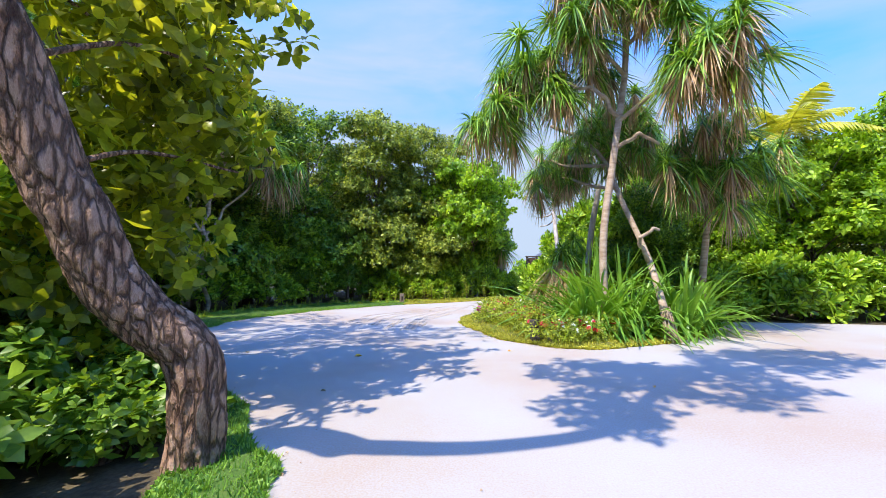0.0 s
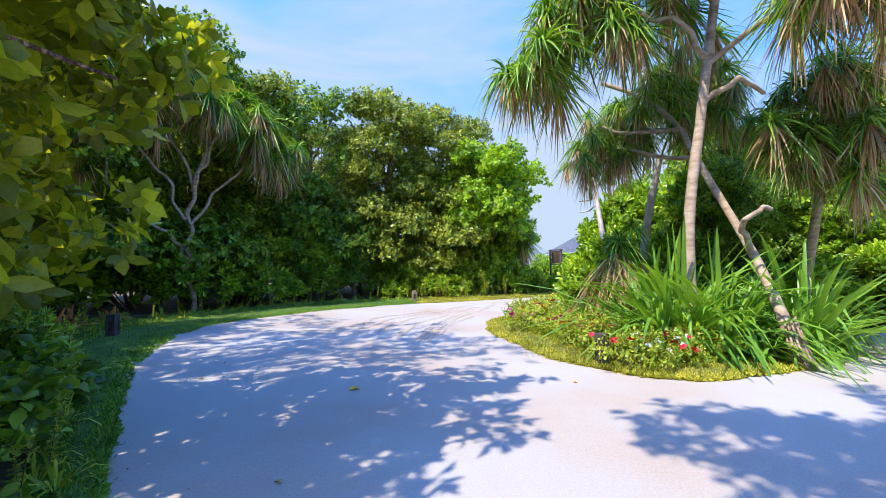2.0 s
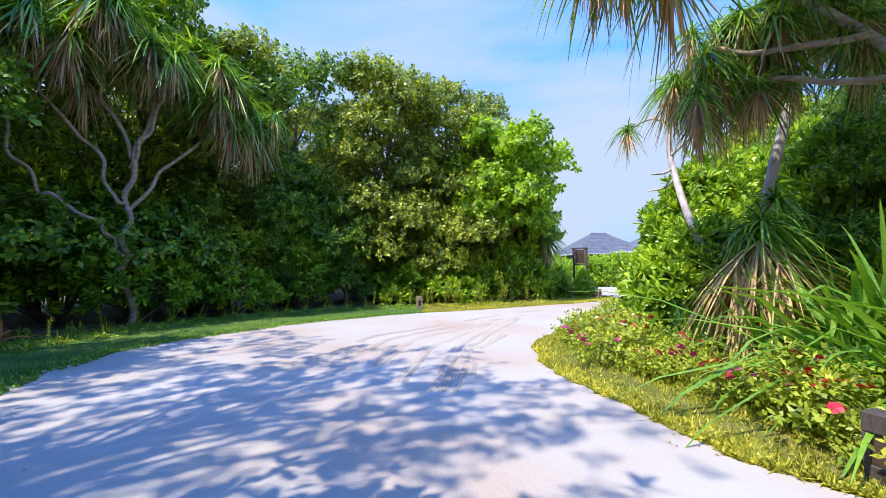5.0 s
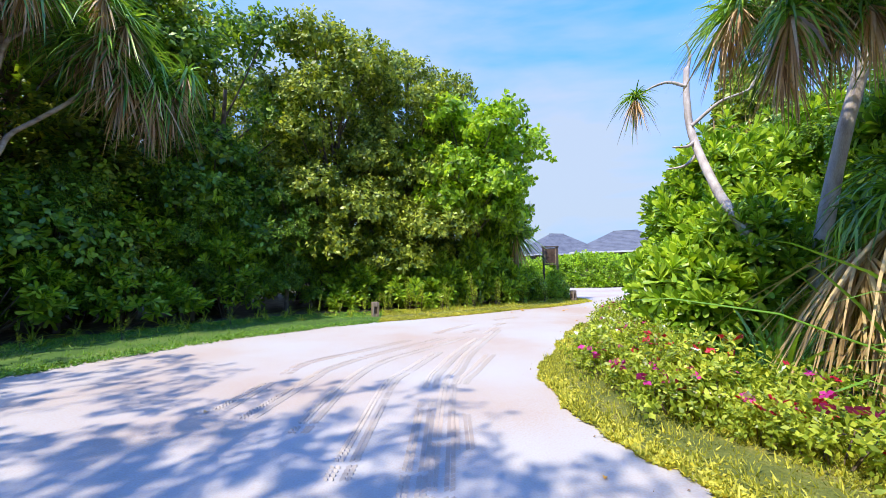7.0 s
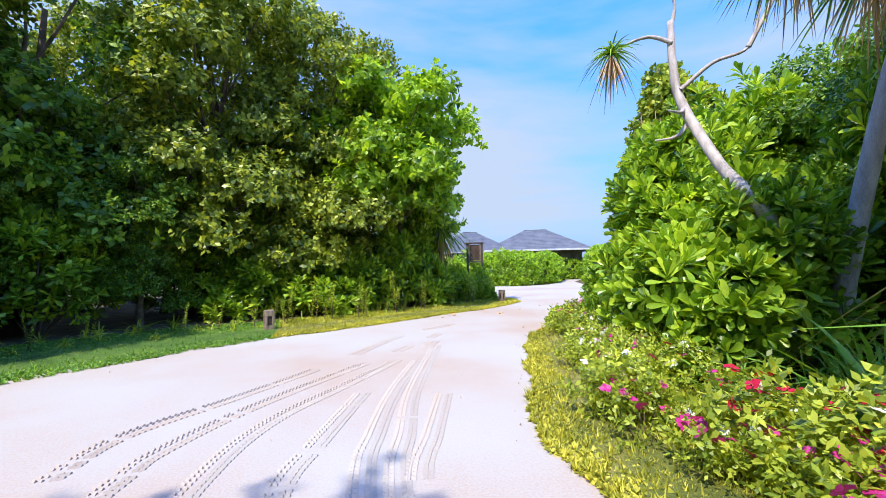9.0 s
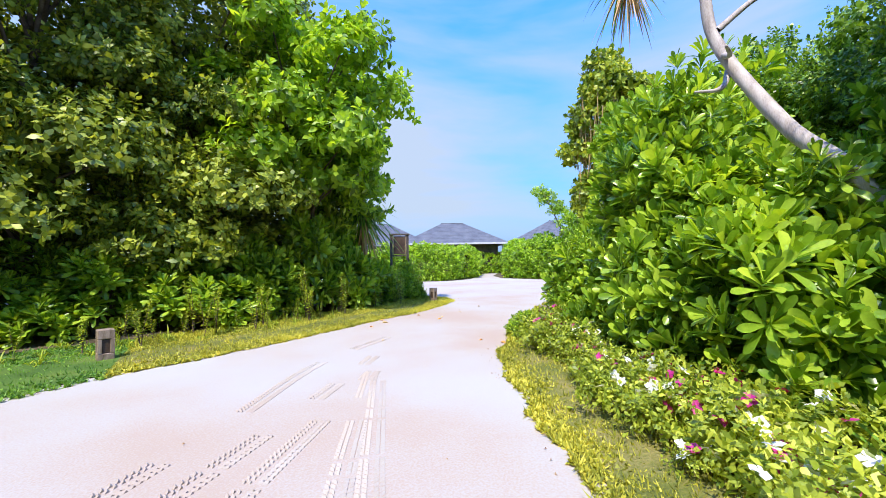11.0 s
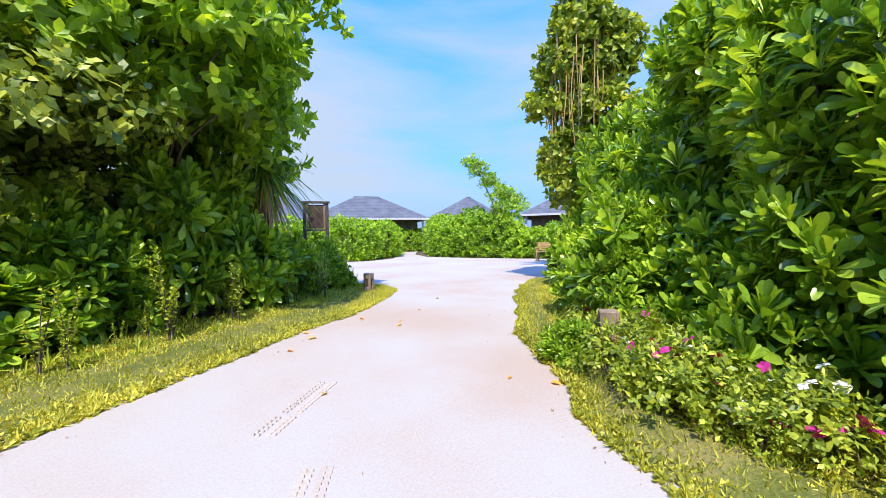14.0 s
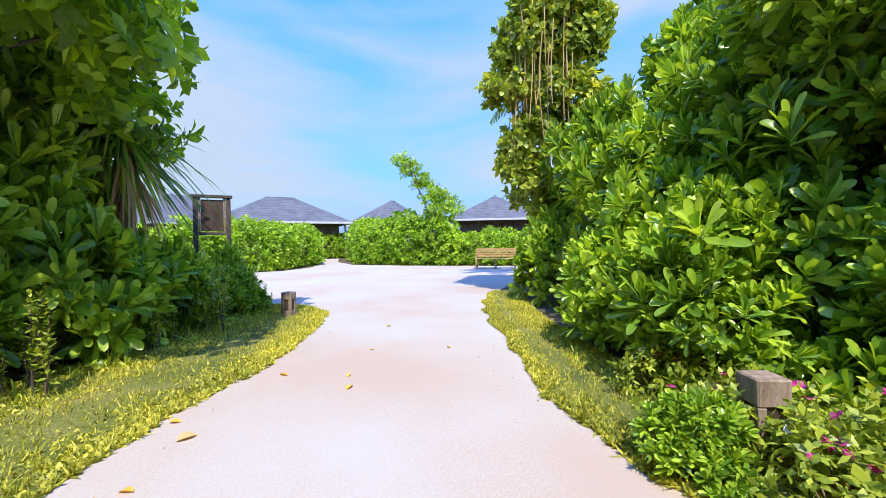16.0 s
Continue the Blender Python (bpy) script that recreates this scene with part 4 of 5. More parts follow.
wood(near, "limb", [(-2.28, 1.35, 3.4), (-1.6, 0.95, 4.2), (-0.85, 0.95, 5.0), (-0.45, 1.5, 5.5), (0.4, 1.95, 6.2), (1.6, 2.2, 6.8)], 0.115, 0.05, M_BARK, 0.06, 10)
for pts in ([(-2.3, 2.02, 2.4), (-2.3, 2.9, 3.0), (-2.2, 4.0, 3.3)], [(-2.2, 2.18, 1.85), (-2.3, 3.0, 2.2), (-2.1, 4.0, 2.3)], [(-2.3, 1.8, 2.9), (-2.9, 2.9, 3.4), (-3.2, 4.2, 3.6)], [(-0.6, 1.3, 5.3), (-0.8, 1.6, 5.8), (-0.9, 1.9, 6.1)]):
    wood(near, "branch", pts, 0.022, 0.01, M_BARK, 0.05, 7)
NEAR_LOBES = [(x - 0.4, y, z, r, q) for x, y, z, r, q in [(-2.15, 3.6, 3.1, 0.75, 0.7), (-2.25, 4.3, 2.7, 0.6, 0.55), (-2.3, 3.4, 2.0, 0.45, 0.5), (-2.9, 4.6, 3.2, 0.9, 0.9), (-2.6, 3.9, 1.6, 0.5, 0.5), (-2.0, 3.2, 3.7, 0.7, 0.5), (-2.7, 2.7, 3.6, 0.8, 0.6),
              (-3.3, 3.9, 2.2, 0.8, 0.9), (-3.0, 3.6, 0.9, 0.6, 0.7), (-3.0, 5.0, 1.7, 0.45, 0.5), (-1.9, 4.0, 4.3, 0.8, 0.6)]]
g = Geo(); cover(g, SPRIG_BIG, NEAR_LOBES, 0.24, 0.1, (0.7, 1.2), -0.8, 0.7, 0.7, 0.48); part("crown", g, M_NEAR, near)
HIGH = [(0.05, 1.5, 6.3, 0.7, 0.4), (1.0, 2.2, 6.8, 0.7, 0.35), (-1.0, 1.2, 5.2, 0.45, 0.25), (-0.4, 2.0, 5.8, 0.55, 0.3), (1.95, 2.35, 6.9, 0.5, 0.25), (-1.0, 2.2, 5.9, 0.5, 0.3)]
g = Geo(); cover(g, SPRIG, HIGH, 0.2, 0.3, (1.0, 1.5), -0.9, 0.7, 0.6); part("upper_crown", g, M_NEAR, near)

# ---- vine-clad tree by the junction ----
vine = thing("vine_clad_tree", "tall tree wrapped in climbing vines with hanging yellow stems", "tree")
wood(vine, "trunk", [(9.7, 18.3, -0.05), (9.75, 18.2, 2.5), (9.8, 18.1, 6.0)], 0.13, 0.08, M_DEADWOOD)
g = Geo()
cover(g, SPRIG_BIG, [(9.8, 18.1, 6.3, 0.75, 0.8), (9.5, 18.5, 5.4, 0.6, 0.7), (10.1, 17.7, 5.4, 0.6, 0.6), (9.3, 18.8, 4.5, 0.5, 0.35), (9.9, 18.0, 4.3, 0.55, 0.7), (9.6, 18.4, 3.4, 0.55, 0.45), (10.2, 17.5, 4.2, 0.5, 0.7), (9.8, 18.2, 7.0, 0.5, 0.5), (9.45, 18.65, 3.0, 0.42, 0.5), (9.6, 18.5, 2.3, 0.45, 0.5), (10.1, 18.0, 1.7, 0.5, 0.6), (10.2, 17.8, 0.9, 0.45, 0.5), (10.4, 17.6, 6.0, 0.6, 0.6)], 0.17, 0.2, (0.9, 1.4), -0.6, 0.7, 0.5)
part("climbing_leaves", g, M_VINE, vine)
for i in range(48):
    a, r = random.uniform(0, 6.28), random.uniform(0.5, 0.85)
    x, y, z = 9.75 + r * math.cos(a), 18.2 + r * math.sin(a), random.uniform(5.0, 6.4)
    wood(vine, "hanging_vine", [(x, y, z), (x + random.uniform(-0.1, 0.1), y + random.uniform(-0.1, 0.1), z - 1.0), (x + random.uniform(-0.15, 0.15), y, z - random.uniform(1.5, 2.8))], 0.016, 0.011, M_STRAW, seg=4)

# ---- far hedges, villas, bench, sign ----
def hedge(name, label, pts, h, w, seed, mat):
    ob = thing(name, label, "hedge")
    rr = random.Random(seed)
    lobes = []
    for (x0, y0), (x1, y1) in zip(pts, pts[1:]):
        n = max(2, int(math.hypot(x1 - x0, y1 - y0) / 0.8))
        for i in range(n):
            k = i / n
            for row in (0, 1):
                q = w * rr.uniform(0.8, 1.1)
                hh = h * rr.uniform(0.88, 1.06)
                lobes.append((x0 + (x1 - x0) * k + rr.uniform(-0.3, 0.3) + row * 1.0, y0 + (y1 - y0) * k + rr.uniform(-0.3, 0.3) + row * 1.0, hh * 0.5, q, hh * 0.5))
    lobes += [(x, y, 0.3, q * 0.98, 0.42) for x, y, z, q, qz in lobes[::2]]
    g = Geo(); cover(g, SCAE_LOW, lobes, 0.2, 0.7, (0.9, 1.4), -0.9, 0.9, 0.4, 0.1)
    part("foliage", g, mat, ob)
    g = Geo()
    for x, y, z, q, qz in lobes[::2]:
        tube(g, [(x, y, -0.03), (x, y, z)], 0.03, 0.02, 5, 2)
    part("stems", g, M_TWIG, ob)
    return ob


hedge("hedge", "clipped bright green hedge along the villas", [(6.5, 33.8), (9.5, 33.3), (12.0, 32.4), (14.4, 33.6), (17.3, 37.0), (20.8, 41.5)], 2.2, 0.95, 1, M_LIGHT)
hedge("hedge", "far green hedge closing the footpath", [(20.6, 41.6), (24.5, 39.6)], 2.0, 0.9, 5, M_LIGHT)
hedge("hedge", "bright green hedge behind the bench", [(23.6, 38), (20.4, 34.2), (18.0, 31.6), (18.3, 28.6), (18.7, 26.2)], 2.7, 1.0, 2, M_LIGHT)
hedge("hedge", "lower green hedge beside the bench", [(18.6, 26.2), (19.4, 24.2), (20.2, 22.2), (20.6, 20)], 1.75, 0.9, 3, M_LIGHT)
tower = thing("climber_column", "leaning column of climbing leaves rising above the hedge", "climbing plant")
wood(tower, "stem", [(18.3, 27.0, 0), (18.0, 27.3, 2.5), (17.2, 28.2, 5.4)], 0.05, 0.03, M_TWIG)
g = Geo(); cover(g, SPRIG, [(18.5, 26.7, 2.9, 0.9, 0.75), (18.1, 27.1, 3.5, 0.62, 0.6), (17.8, 27.6, 4.2, 0.5, 0.55), (17.4, 28.0, 4.9, 0.5, 0.5), (17.1, 28.4, 5.4, 0.42, 0.35)], 0.17, 0.3, ragged=0.2); part("foliage", g, M_LIGHT, tower)


def villa(x, y, rz, w, d, eave, ridge, label):
    ob = thing("villa", label, "house", (x, y, 0), "villas behind the hedges")
    ob.rotation_euler = (0, 0, rz)
    g = Geo(); box(g, -w / 2 + 0.9, -d / 2 + 0.9, 0, w / 2 - 0.9, d / 2 - 0.9, eave, b=0.02); part("wall", g, M_WALL, ob, smooth=False)
    rw = max(0.2, (w - d) / 2)
    g = Geo(); box(g, -rw - 0.08, -0.08, ridge - 0.08, rw + 0.08, 0.08, ridge + 0.05, b=0.02); roof = part("roof_ridge", g, M_ROOF, ob, smooth=False)
    for k in range(14):                                   # shingle courses step down the four slopes
        a0, a1 = k / 14, (k + 1) / 14 + 0.006
        def ring(a, dz):
            hx, hy = rw + (w / 2 - rw) * a, 0.02 + (d / 2 - 0.02) * a
            z = ridge + (eave - ridge) * a + dz
            return [(-hx, -hy, z), (hx, -hy, z), (hx, hy, z), (-hx, hy, z)]
        v = ring(a0, 0.0) + ring(a1, 0.018)
        v2 = ring(a1, 0.0)
        g = Geo()
        g.add(v + v2, [t for j in range(4) for t in ((j, 4 + j, 4 + (j + 1) % 4), (j, 4 + (j + 1) % 4, (j + 1) % 4), (4 + j, 8 + j, 8 + (j + 1) % 4), (4 + j, 8 + (j + 1) % 4, 4 + (j + 1) % 4))])
        part("shingle_course", g, M_ROOF, roof, smooth=False)
    for sx, sy, lx, ly in ((0, -d / 2, w / 2, 0.04), (0, d / 2, w / 2, 0.04), (-w / 2, 0, 0.04, d / 2), (w / 2, 0, 0.04, d / 2)):
        g = Geo(); box(g, sx - lx, sy - ly, eave - 0.16, sx + lx, sy + ly, eave + 0.0, b=0.01); part("fascia", g, M_FASCIA, ob, smooth=False)
    for sx in (-1, 1):
        for sy in (-1, 1):
            g = Geo(); box(g, sx * (w / 2 - 0.5) - 0.09, sy * (d / 2 - 0.5) - 0.09, 0, sx * (w / 2 - 0.5) + 0.09, sy * (d / 2 - 0.5) + 0.09, eave, b=0.01); part("post", g, M_FASCIA, ob, smooth=False)
    return ob


villa(21.2, 45.2, -0.5, 10.2, 8.0, 2.95, 5.15, "timber villa with a grey hipped shingle roof above the hedge")
villa(35.0, 32.0, 0.5, 10, 8, 3.1, 5.4, "timber villa with a grey hipped roof and pale posts")
villa(18.5, 57.0, 0.2, 10, 8, 3.2, 6.0, "distant villa with a grey hipped roof")
villa(36.5, 46.0, 0.3, 9, 8, 3.2, 6.1, "distant villa showing its grey roof over the hedge")


def bench(x, y, rz):
    ob = thing("bench", "slatted golden teak bench beside the hedge", "bench", (x, y, 0.012))
    ob.rotation_euler = (0, 0, rz)
    W = 1.75
    for i in range(5):
        g = Geo(); box(g, -W / 2, -0.25 + i * 0.105, 0.42, W / 2, -0.165 + i * 0.105, 0.445); part("seat_slat", g, M_BENCH, ob, smooth=False)
    for i in range(4):
        g = Geo(); box(g, -W / 2, 0.27 + i * 0.012, 0.5 + i * 0.1, W / 2, 0.295 + i * 0.012, 0.575 + i * 0.1); part("back_slat", g, M_BENCH, ob, smooth=False)
    for sx in (-W / 2 + 0.04, 0, W / 2 - 0.04):
        g = Geo(); box(g, sx - 0.03, -0.26, 0, sx + 0.03, -0.2, 0.62 if sx else 0.42); part("leg", g, M_BENCH, ob, smooth=False)
        g = Geo(); box(g, sx - 0.03, 0.3, 0, sx + 0.03, 0.36, 0.88); part("leg", g, M_BENCH, ob, smooth=False)
        g = Geo(); box(g, sx - 0.025, -0.24, 0.37, sx + 0.025, 0.31, 0.415); part("rail", g, M_BENCH, ob, smooth=False)
        if sx:
            g = Geo(); box(g, sx - 0.035, -0.28, 0.62, sx + 0.035, 0.33, 0.65); part("armrest", g, M_BENCH, ob, smooth=False)
    return ob


bench(16.75, 22.9, math.atan2(-1.75, 0.75))


def sign(x, y, rz):
    ob = thing("sign_board", "framed dark wooden notice board on two posts", "sign", (x, y, 0))
    ob.rotation_euler = (0, 0, rz)
    for sx in (-0.3, 0.3):
        g = Geo(); box(g, sx - 0.045, -0.045, -0.02, sx + 0.045, 0.045, 2.2); part("post", g, M_DARKPOST, ob, smooth=False)
    g = Geo(); box(g, -0.38, -0.07, 2.202, 0.38, 0.07, 2.26); part("top_rail", g, M_DARKPOST, ob, smooth=False)
    g = Geo(); box(g, -0.252, -0.04, 1.42, 0.252, 0.04, 1.48); part("bottom_rail", g, M_DARKPOST, ob, smooth=False)
    g = Geo(); box(g, -0.205, -0.02, 1.5, 0.205, 0.02, 2.16); part("panel", g, M_BOARD, ob, "dark brown notice panel", smooth=False)
    for sx in (-0.23, 0.23):
        g = Geo(); box(g, sx - 0.02, -0.025, 1.482, sx + 0.02, 0.025, 2.198); part("stile", g, M_POST, ob, "pale brown inner stile", smooth=False)
    return ob


sign(5.4, 23.85, -0.45)



def bollard(x, y, rz, h, w, mat, label):
    ob = thing("bollard_light", label, "bollard", (x, y, 0), "lane bollards")
    ob.rotation_euler = (0, 0, rz)
    g = Geo(); box(g, -w / 2, -w / 2, h * 0.72, w / 2, w / 2, h, b=0.008); part("cap", g, mat, ob, smooth=False)
    for sx, sy in ((-1, -1), (1, -1), (-1, 1), (1, 1)):
        a = w * 0.26
        x0, y0 = sx * (w / 2 - a / 2), sy * (w / 2 - a / 2)
        g = Geo(); box(g, x0 - a / 2, y0 - a / 2, h * 0.3, x0 + a / 2, y0 + a / 2, h * 0.718, b=0.004); part("corner_post", g, mat, ob, smooth=False)
    g = Geo(); box(g, -w * 0.4, -w * 0.4, h * 0.3, w * 0.4, w * 0.4, h * 0.718, b=0.004); part("lamp_core", g, M_BOARD, ob, "dark recessed lamp core", smooth=False)
    g = Geo(); box(g, -w / 2, -w / 2, -0.02, w / 2, w / 2, h * 0.298, b=0.008); part("base", g, mat, ob, smooth=False)
    return ob


bollard(1.6, 7.0, 0.3, 0.40, 0.13, M_DARKPOST, "grey wooden bollard light among red and white flowers")
bollard(-6.75, 9.3, 0.2, 0.45, 0.16, M_DARKPOST, "dark wooden bollard light on the grass verge")
bollard(-1.78, 17.05, 0.3, 0.42, 0.17, M_POST, "brown wooden bollard light on the grass verge")
bollard(3.8, 14.97, 0.55, 0.50, 0.165, M_POST, "brown wooden bollard light half hidden by shrubs")
bollard(5.15, 20.9, 0.4, 0.42, 0.17, M_POST, "brown wooden bollard light at the verge's tip")


# ---- flowers and weeds of the verges ----
def along(edge, back, t, k):
    """A place on a verge: t from 0 to 1 along it, k from the sand (0) to the shrubs (1)."""
    b = spline([(x, y, 0) for x, y in back], 14)[:, :2]
    i = int(t * (len(edge) - 1))
    return tuple(np.array(edge[i]) * (1 - k) + b[i] * k)


def periwinkle(seed, h, label):
    rr = random.Random(seed); random.seed(seed)
    ob = thing("periwinkle", label, "flowering plant", group="flowering plants of the verge")
    lobes = [(rr.uniform(-0.2, 0.2), rr.uniform(-0.2, 0.2), h * rr.uniform(0.35, 0.65), rr.uniform(0.13, 0.2), h * 0.33) for _ in range(6)]
    g = Geo()
    cover(g, LEAFY, lobes, 0.085, 0.5, (0.8, 1.4), -0.5, 0.85, 0.5, 0.4)
    part("foliage", g, M_WEED, ob)
    for x, y, z, q, qz in lobes:
        g = Geo(); tube(g, [(x * 0.3, y * 0.3, -0.02), (x, y, z)], 0.008, 0.004, 4, 3); part("stem", g, M_TWIG, ob)
    return ob, lobes


LEAFY = [rosette(8, 0.058, 0.027, 0, 60, OVAL_LOW, 0.2, s + 110, twig=0.09) for s in range(4)]
flower_mesh = {}
for key, mt in (("pink", M_PINK), ("red", M_RED), ("white", M_WHITE)):
    g = Geo(); scatter(g, PETALS, np.array([[0, 0, 0.0]]), np.array([np.eye(3)]), [1.0]); flower_mesh[key] = g.mesh("flower", mt)
KINDS = [periwinkle(s, 0.36 + 0.05 * s, "leafy flowering periwinkle on the grassy verge") for s in range(4)]
for ob, _ in KINDS:
    put(ob, 0, 0)
spots = []
rr = random.Random(31)
for i in range(76):
    y = 6.7 + 9.2 * (i + rr.random()) / 76
    e = min(right_edge[60:], key=lambda p: abs(p[1] - y)) if y > 6.9 else (1.9 + rr.random() * 0.9, 6.45)
    spots.append((e[0] + rr.uniform(0.55, 1.25) * (0.75 if y > 12.2 else 1.0), y + (rr.uniform(-0.1, 0.1) if y > 6.9 else 0.25 + 0.3 * rr.random()) - (0.35 if y > 12.2 else 0), y))
spots += [(3.35, 14.72, 14), (3.2, 14.42, 14), (3.6, 14.5, 14), (3.0, 14.2, 14), (2.85, 13.9, 14), (3.3, 14.15, 14), (2.3, 12.5, 11), (2.5, 12.3, 11), (2.15, 12.1, 11), (2.4, 12.8, 14), (1.95, 11.6, 11), (2.2, 11.3, 11)]
spots += [(1.95, 6.85, 7), (2.2, 6.7, 7), (1.85, 7.1, 7), (2.55, 6.75, 7), (2.1, 7.0, 7)]
plants = [KINDS[i][0] if i < 4 else copy_thing(KINDS[i % 4][0], Matrix.Identity(4)) for i in range(len(spots))]
for i, (x, y, zone) in enumerate(spots):
    base, lobes = KINDS[i % 4]
    ob = plants[i]
    s = rr.uniform(0.4, 1.12) * (0.9 if zone > 12.2 else 1.0)
    put(ob, x, y, rr.random() * 6, s)
    pal = ["red", "red", "white"] if zone < 7.8 else ["red", "pink"] if zone < 9 else ["pink", "pink", "white", "red"] if zone < 10.8 else ["pink", "white"] if zone < 13.5 else ["pink", "pink", "white"]
    tagged(ob, {"red": "leafy periwinkle with bright red and white blossoms", "pink": "leafy periwinkle with magenta blossoms on the verge", "white": "leafy periwinkle with white blossoms on the verge"}[pal[i % len(pal)]])
    for j in range(rr.choice((2, 3, 4, 5)) + (6 if zone < 7.8 else 5 if zone < 11 else 3)):
        lx, ly, lz, q, qz = lobes[j % len(lobes)]
        f = new("flower", flower_mesh[pal[(i + j) % len(pal)] if rr.random() < 0.3 else pal[i % len(pal)]])
        f.parent = ob
        f.location = (lx + rr.uniform(-0.1, 0.1), ly + rr.uniform(-0.1, 0.1), lz + qz * rr.uniform(1.05, 1.4))
        f.rotation_euler = (rr.uniform(-0.9, 0.5), rr.uniform(-0.9, 0.5), rr.random() * 6)
        f.scale = [rr.uniform(0.9, 1.5) * (0.85 if zone > 12.2 else 1.0) / s] * 3

GRASS = [rosette(26, 0.34, 0.014, 85, 15, STRAP, 0.7, s + 120, jitter=0.4) for s in range(3)]
tuft_kinds = []
for s in range(3):
    ob = thing("grass_tuft", "tuft of long arching pale green grass blades", "grass", group="grass tufts of the verge")
    g = Geo(); scatter(g, GRASS[s], np.array([[0, 0, 0.0]]), np.array([np.eye(3)]), [1.0]); part("foliage", g, M_WEED, ob)
    tuft_kinds.append(ob)
weed_kinds = []
for s in range(4):
    random.seed(s + 50)
    ob = thing("weed", "spindly light green weed with small leaves", "weed", group="weeds below the trees")
    for j in range(3):
        top = (random.uniform(-0.12, 0.12), random.uniform(-0.12, 0.12), random.uniform(0.35, 0.8))
        g = Geo(); tube(g, [(0, 0, -0.02), (top[0] * 0.3, top[1] * 0.3, top[2] * 0.5), top], 0.007, 0.003, 4, 3); part("stem", g, M_TWIG, ob)
        g = Geo()
        p = np.array([[top[0] * k, top[1] * k, top[2] * k] for k in (0.35, 0.55, 0.75, 0.9, 1.0)])
        scatter(g, LEAFY[j], p, frames(np.array([[0.1, 0.1, 1.0]] * 5)), [1.3, 1.4, 1.3, 1.1, 1.0]); part("leaf_spray", g, M_WEED, ob)
    weed_kinds.append(ob)
n_t = n_w = 0
for i in range(150):
    t, k = 0.16 + 0.83 * (i + rr.random()) / 150, rr.uniform(0.5, 0.9) if i < 110 else rr.uniform(0.7, 1.05)
    x, y = along(left_edge, LEFT_BACK, t, k)
    if i % 3 == 0:
        ob = weed_kinds[n_w % 4] if n_w < 4 else copy_thing(weed_kinds[n_w % 4], Matrix.Identity(4)); n_w += 1
    else:
        ob = tuft_kinds[n_t % 3] if n_t < 3 else copy_thing(tuft_kinds[n_t % 3], Matrix.Identity(4)); n_t += 1
    put(ob, x, y, rr.random() * 6, rr.uniform(0.45, 0.85) if i % 3 == 0 else rr.uniform(0.8, 1.4))
for i in range(100):
    t = 0.60 + 0.39 * (i + rr.random()) / 100
    x, y = along(left_edge, LEFT_BACK, t, rr.uniform(0.55, 1.05))
    put(copy_thing((tuft_kinds + tuft_kinds + weed_kinds)[i % 10], Matrix.Identity(4)), x, y, rr.random() * 6, rr.uniform(0.5, 1.25))
for i in range(30):
    x, y = along(left_edge, LEFT_BACK, 0.27 + 0.3 * (i + rr.random()) / 30, rr.uniform(0.9, 1.12))
    put(copy_thing(tuft_kinds[i % 3], Matrix.Identity(4)), x, y, rr.random() * 6, rr.uniform(1.3, 2.1))
for i in range(34):
    t = 0.3 + 0.55 * (i + rr.random()) / 34
    x, y = along(right_edge, RIGHT_BACK, t, rr.uniform(0.5, 1.0))
    put(copy_thing(tuft_kinds[i % 3], Matrix.Identity(4)), x, y, rr.random() * 6, rr.uniform(0.5, 1.0))
for i, (x, y, s) in enumerate([(-8.5, 9.9, 1.2), (-8.9, 10.6, 1.3), (-8.0, 9.0, 1.0), (-8.8, 11.6, 1.1), (-4.0, 4.4, 0.9)]):
    ob = thing("cordyline", "low plant with broad reddish brown leaves", "plant", (x, y, 0), "reddish plants")
    g = Geo(); scatter(g, rosette(20, 0.62 * s, 0.1, 85, 20, STRAP, 0.4, i + 130, fold=0.15), np.array([[0, 0, 0.0]]), np.array([np.eye(3)]), [1.0]); part("foliage", g, M_RUST, ob)

# ---- litter and tyre marks on the sand ----
for i, (x, y, s) in enumerate([(2.28, 17.87, 0.8), (3.37, 18.35, 0.6), (3.51, 17.66, 0.6), (4.39, 18.34, 0.45), (-1.34, 5.96, 0.8), (-3.14, 6.39, 0.6), (1.12, 18.07, 0.7), (2.37, 18.2, 0.5), (0.16, 8.83, 0.3), (-1.25, 4.22, 0.4), (2.2, 4.22, 0.35), (0.99, 6.21, 0.35), (-2.6, 10.2, 0.4), (2.9, 15.4, 0.4), (3.0, 15.1, 0.6), (1.6, 16.2, 0.4), (1.95, 17.5, 0.5), (3.7, 17.9, 0.5), (5.4, 19.0, 0.5), (4.9, 17.6, 0.5)]):
    ob = thing("fallen_leaf", ("curled orange-brown leaf lying on the sand", "dry yellow leaf lying on the sand")[i % 2], "leaf", (x, y, 0.016), "fallen leaves")
    ob.rotation_euler = (0.15, 0.1, i * 1.7)
    g = Geo(); v, f = blade(0, 0.1, 0.16 * s, 0.09 * s, OVAL, 0.1, (0, 0, 0.004), 0, 0.35); g.add(v, f); part("blade", g, M_ORANGE if i % 3 else M_STRAW, ob)
g = Geo()
n = 420
t = RNG.random(n)
side = RNG.random(n) < 0.5
p = []
for i in range(n):
    e = (left_edge if side[i] else right_edge)
    q = e[int(t[i] * (len(e) - 1))]
    o = abs(RNG.normal(0, 0.28)) if RNG.random() < 0.88 else RNG.uniform(0, 3)
    p.append((q[0] + (o if side[i] else -o) * 0.8, q[1] - o * (0.4 if side[i] else -0.3), 0.02))
p = np.array(p)
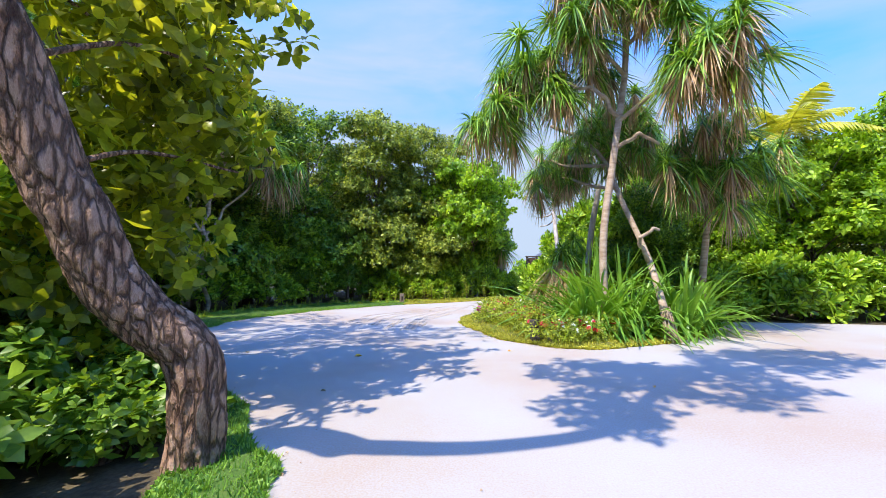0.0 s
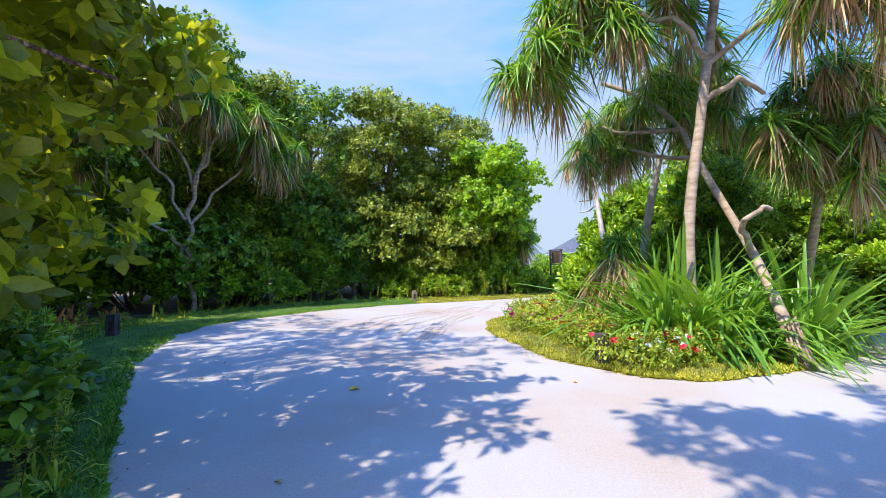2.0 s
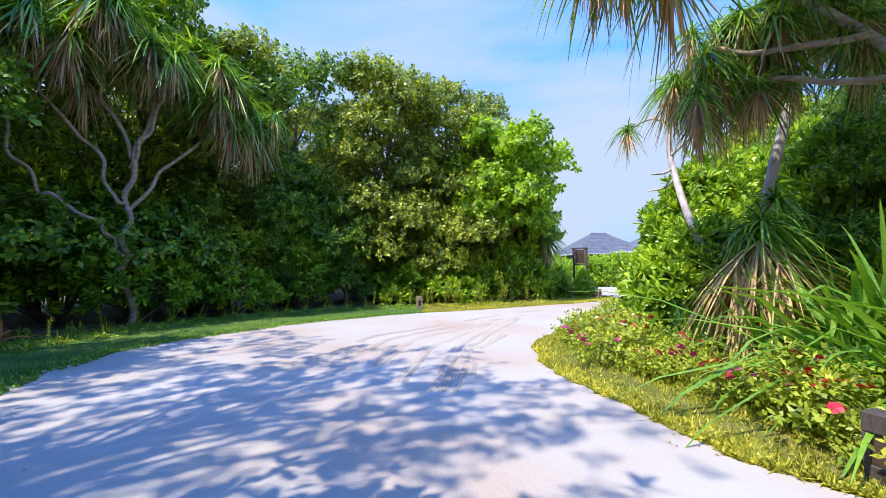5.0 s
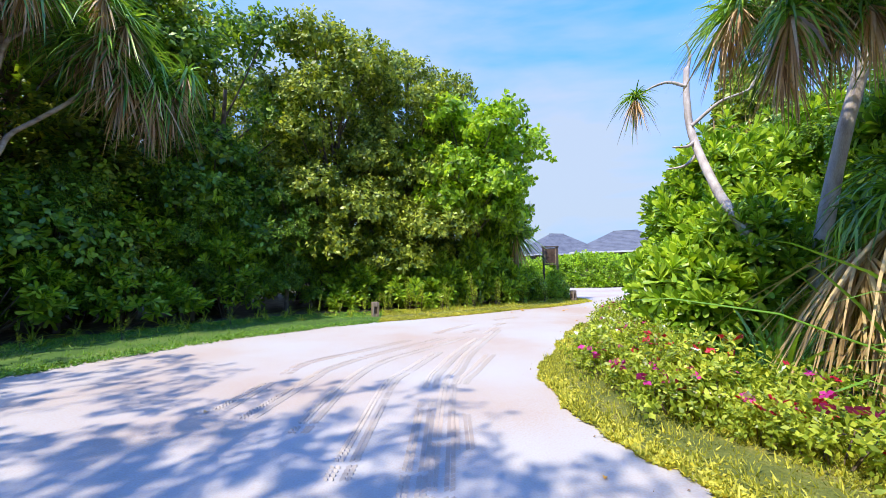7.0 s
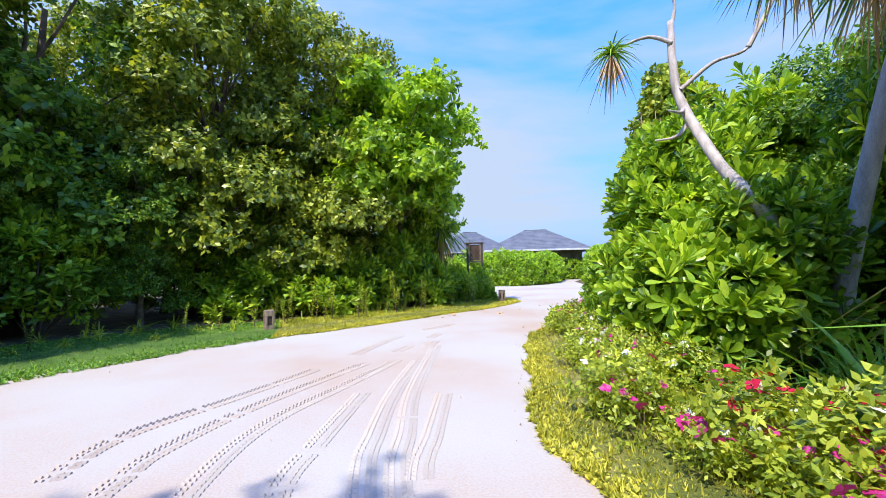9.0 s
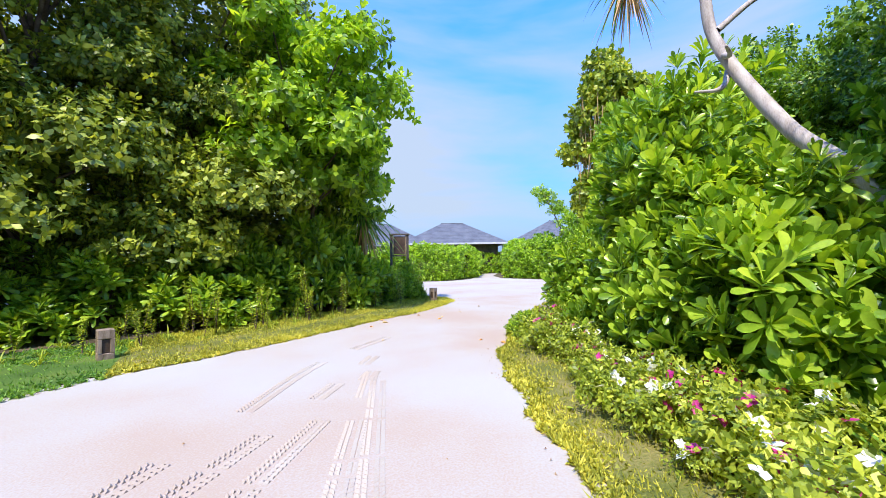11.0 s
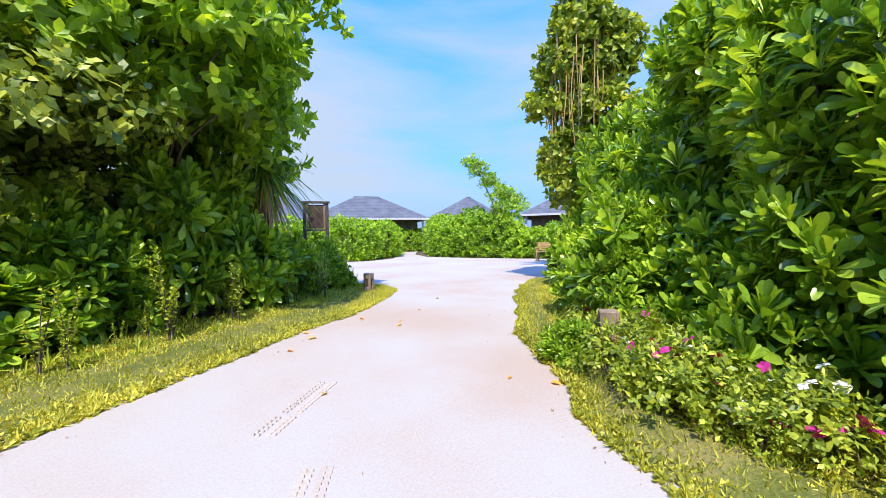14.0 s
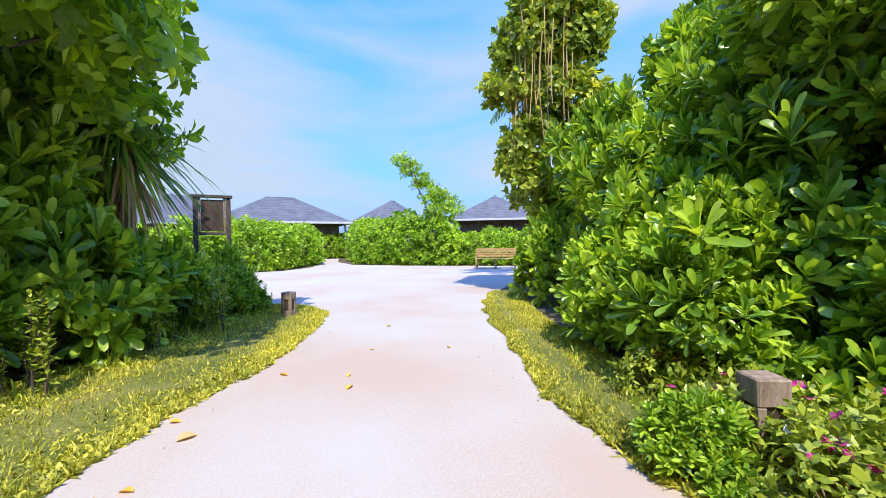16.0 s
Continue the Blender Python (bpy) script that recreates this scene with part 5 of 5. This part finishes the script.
scatter(g, MAT[0], p, frames(unit(RNG.normal(0, 0.5, (n, 3)) + [0, 0, 1])), RNG.uniform(0.12, 0.36, n))
tagged(new("leaf_crumbs", g.mesh("leaf_crumbs", M_DRY)), "small dry crumbs of leaf scattered on the sand", "litter", kind="stuff")

TRACKS = [[(-2.5, 10.3), (-2.34, 11.38), (-2.2, 12.02), (-1.6, 12.7), (-0.6, 13.9), (0.5, 15.4), (2.0, 16.6)], [(-2.2, 10.0), (-1.96, 11.24), (-1.84, 11.69), (-1.3, 12.5), (0.2, 14.2), (1.6, 15.9)], [(-1.7, 9.7), (-1.53, 11.09), (-1.23, 11.96), (-0.57, 12.81), (0.9, 14.7)],
          [(-1.3, 9.0), (-1.2, 10.0), (-1.09, 10.93), (-0.9, 11.43), (-0.5, 12.4)], [(-0.9, 8.7), (-0.68, 10.78), (-0.51, 11.47), (-0.1, 12.6), (0.86, 14.67)], [(-0.75, 8.7), (-0.5, 10.72), (-0.31, 11.4), (0.0, 12.4), (0.8, 14.32)], [(-0.55, 9.3), (-0.39, 10.68), (-0.13, 11.33), (0.2, 12.1)]]
g = Geo()
for k, pts in enumerate(TRACKS):
    p = spline([(x, y, 0) for x, y in pts], 40)
    d = np.concatenate([[0], np.cumsum(np.linalg.norm(np.diff(p, axis=0), axis=1))])
    for s in np.arange(0, d[-1], 0.045):
        c = np.array([np.interp(s, d, p[:, j]) for j in range(2)])
        c2 = np.array([np.interp(s + 0.02, d, p[:, j]) for j in range(2)])
        if noise.noise(Vector((c[0] * 1.2, c[1] * 1.2, k))) < -0.42 + 0.16 * max(0.0, c[1] - 12.0) or random.random() < 0.06:
            continue
        w = unit(c2 - c); nrm = np.array([-w[1], w[0]])
        for sg in (-1, 1):
            for q in (0.018, 0.052):
                a = c + nrm * sg * q; b = c + nrm * sg * (q + 0.026) + w * 0.018
                th = w * 0.014
                hgt = 0.013
                g.add([(*(a - th), 0.0125), (*(b - th), 0.0125), (*(b + th), 0.0125), (*(a + th), 0.0125), (*(a), hgt + 0.0125), (*(b), hgt + 0.0125)], [(0, 1, 5), (0, 5, 4), (3, 4, 5), (3, 5, 2), (0, 4, 3), (1, 2, 5)])
tagged(new("tyre_marks", g.mesh("tyre_marks", M_TREAD, False)), "tread pattern of tyres pressed into the white sand", "tyre marks", kind="stuff")
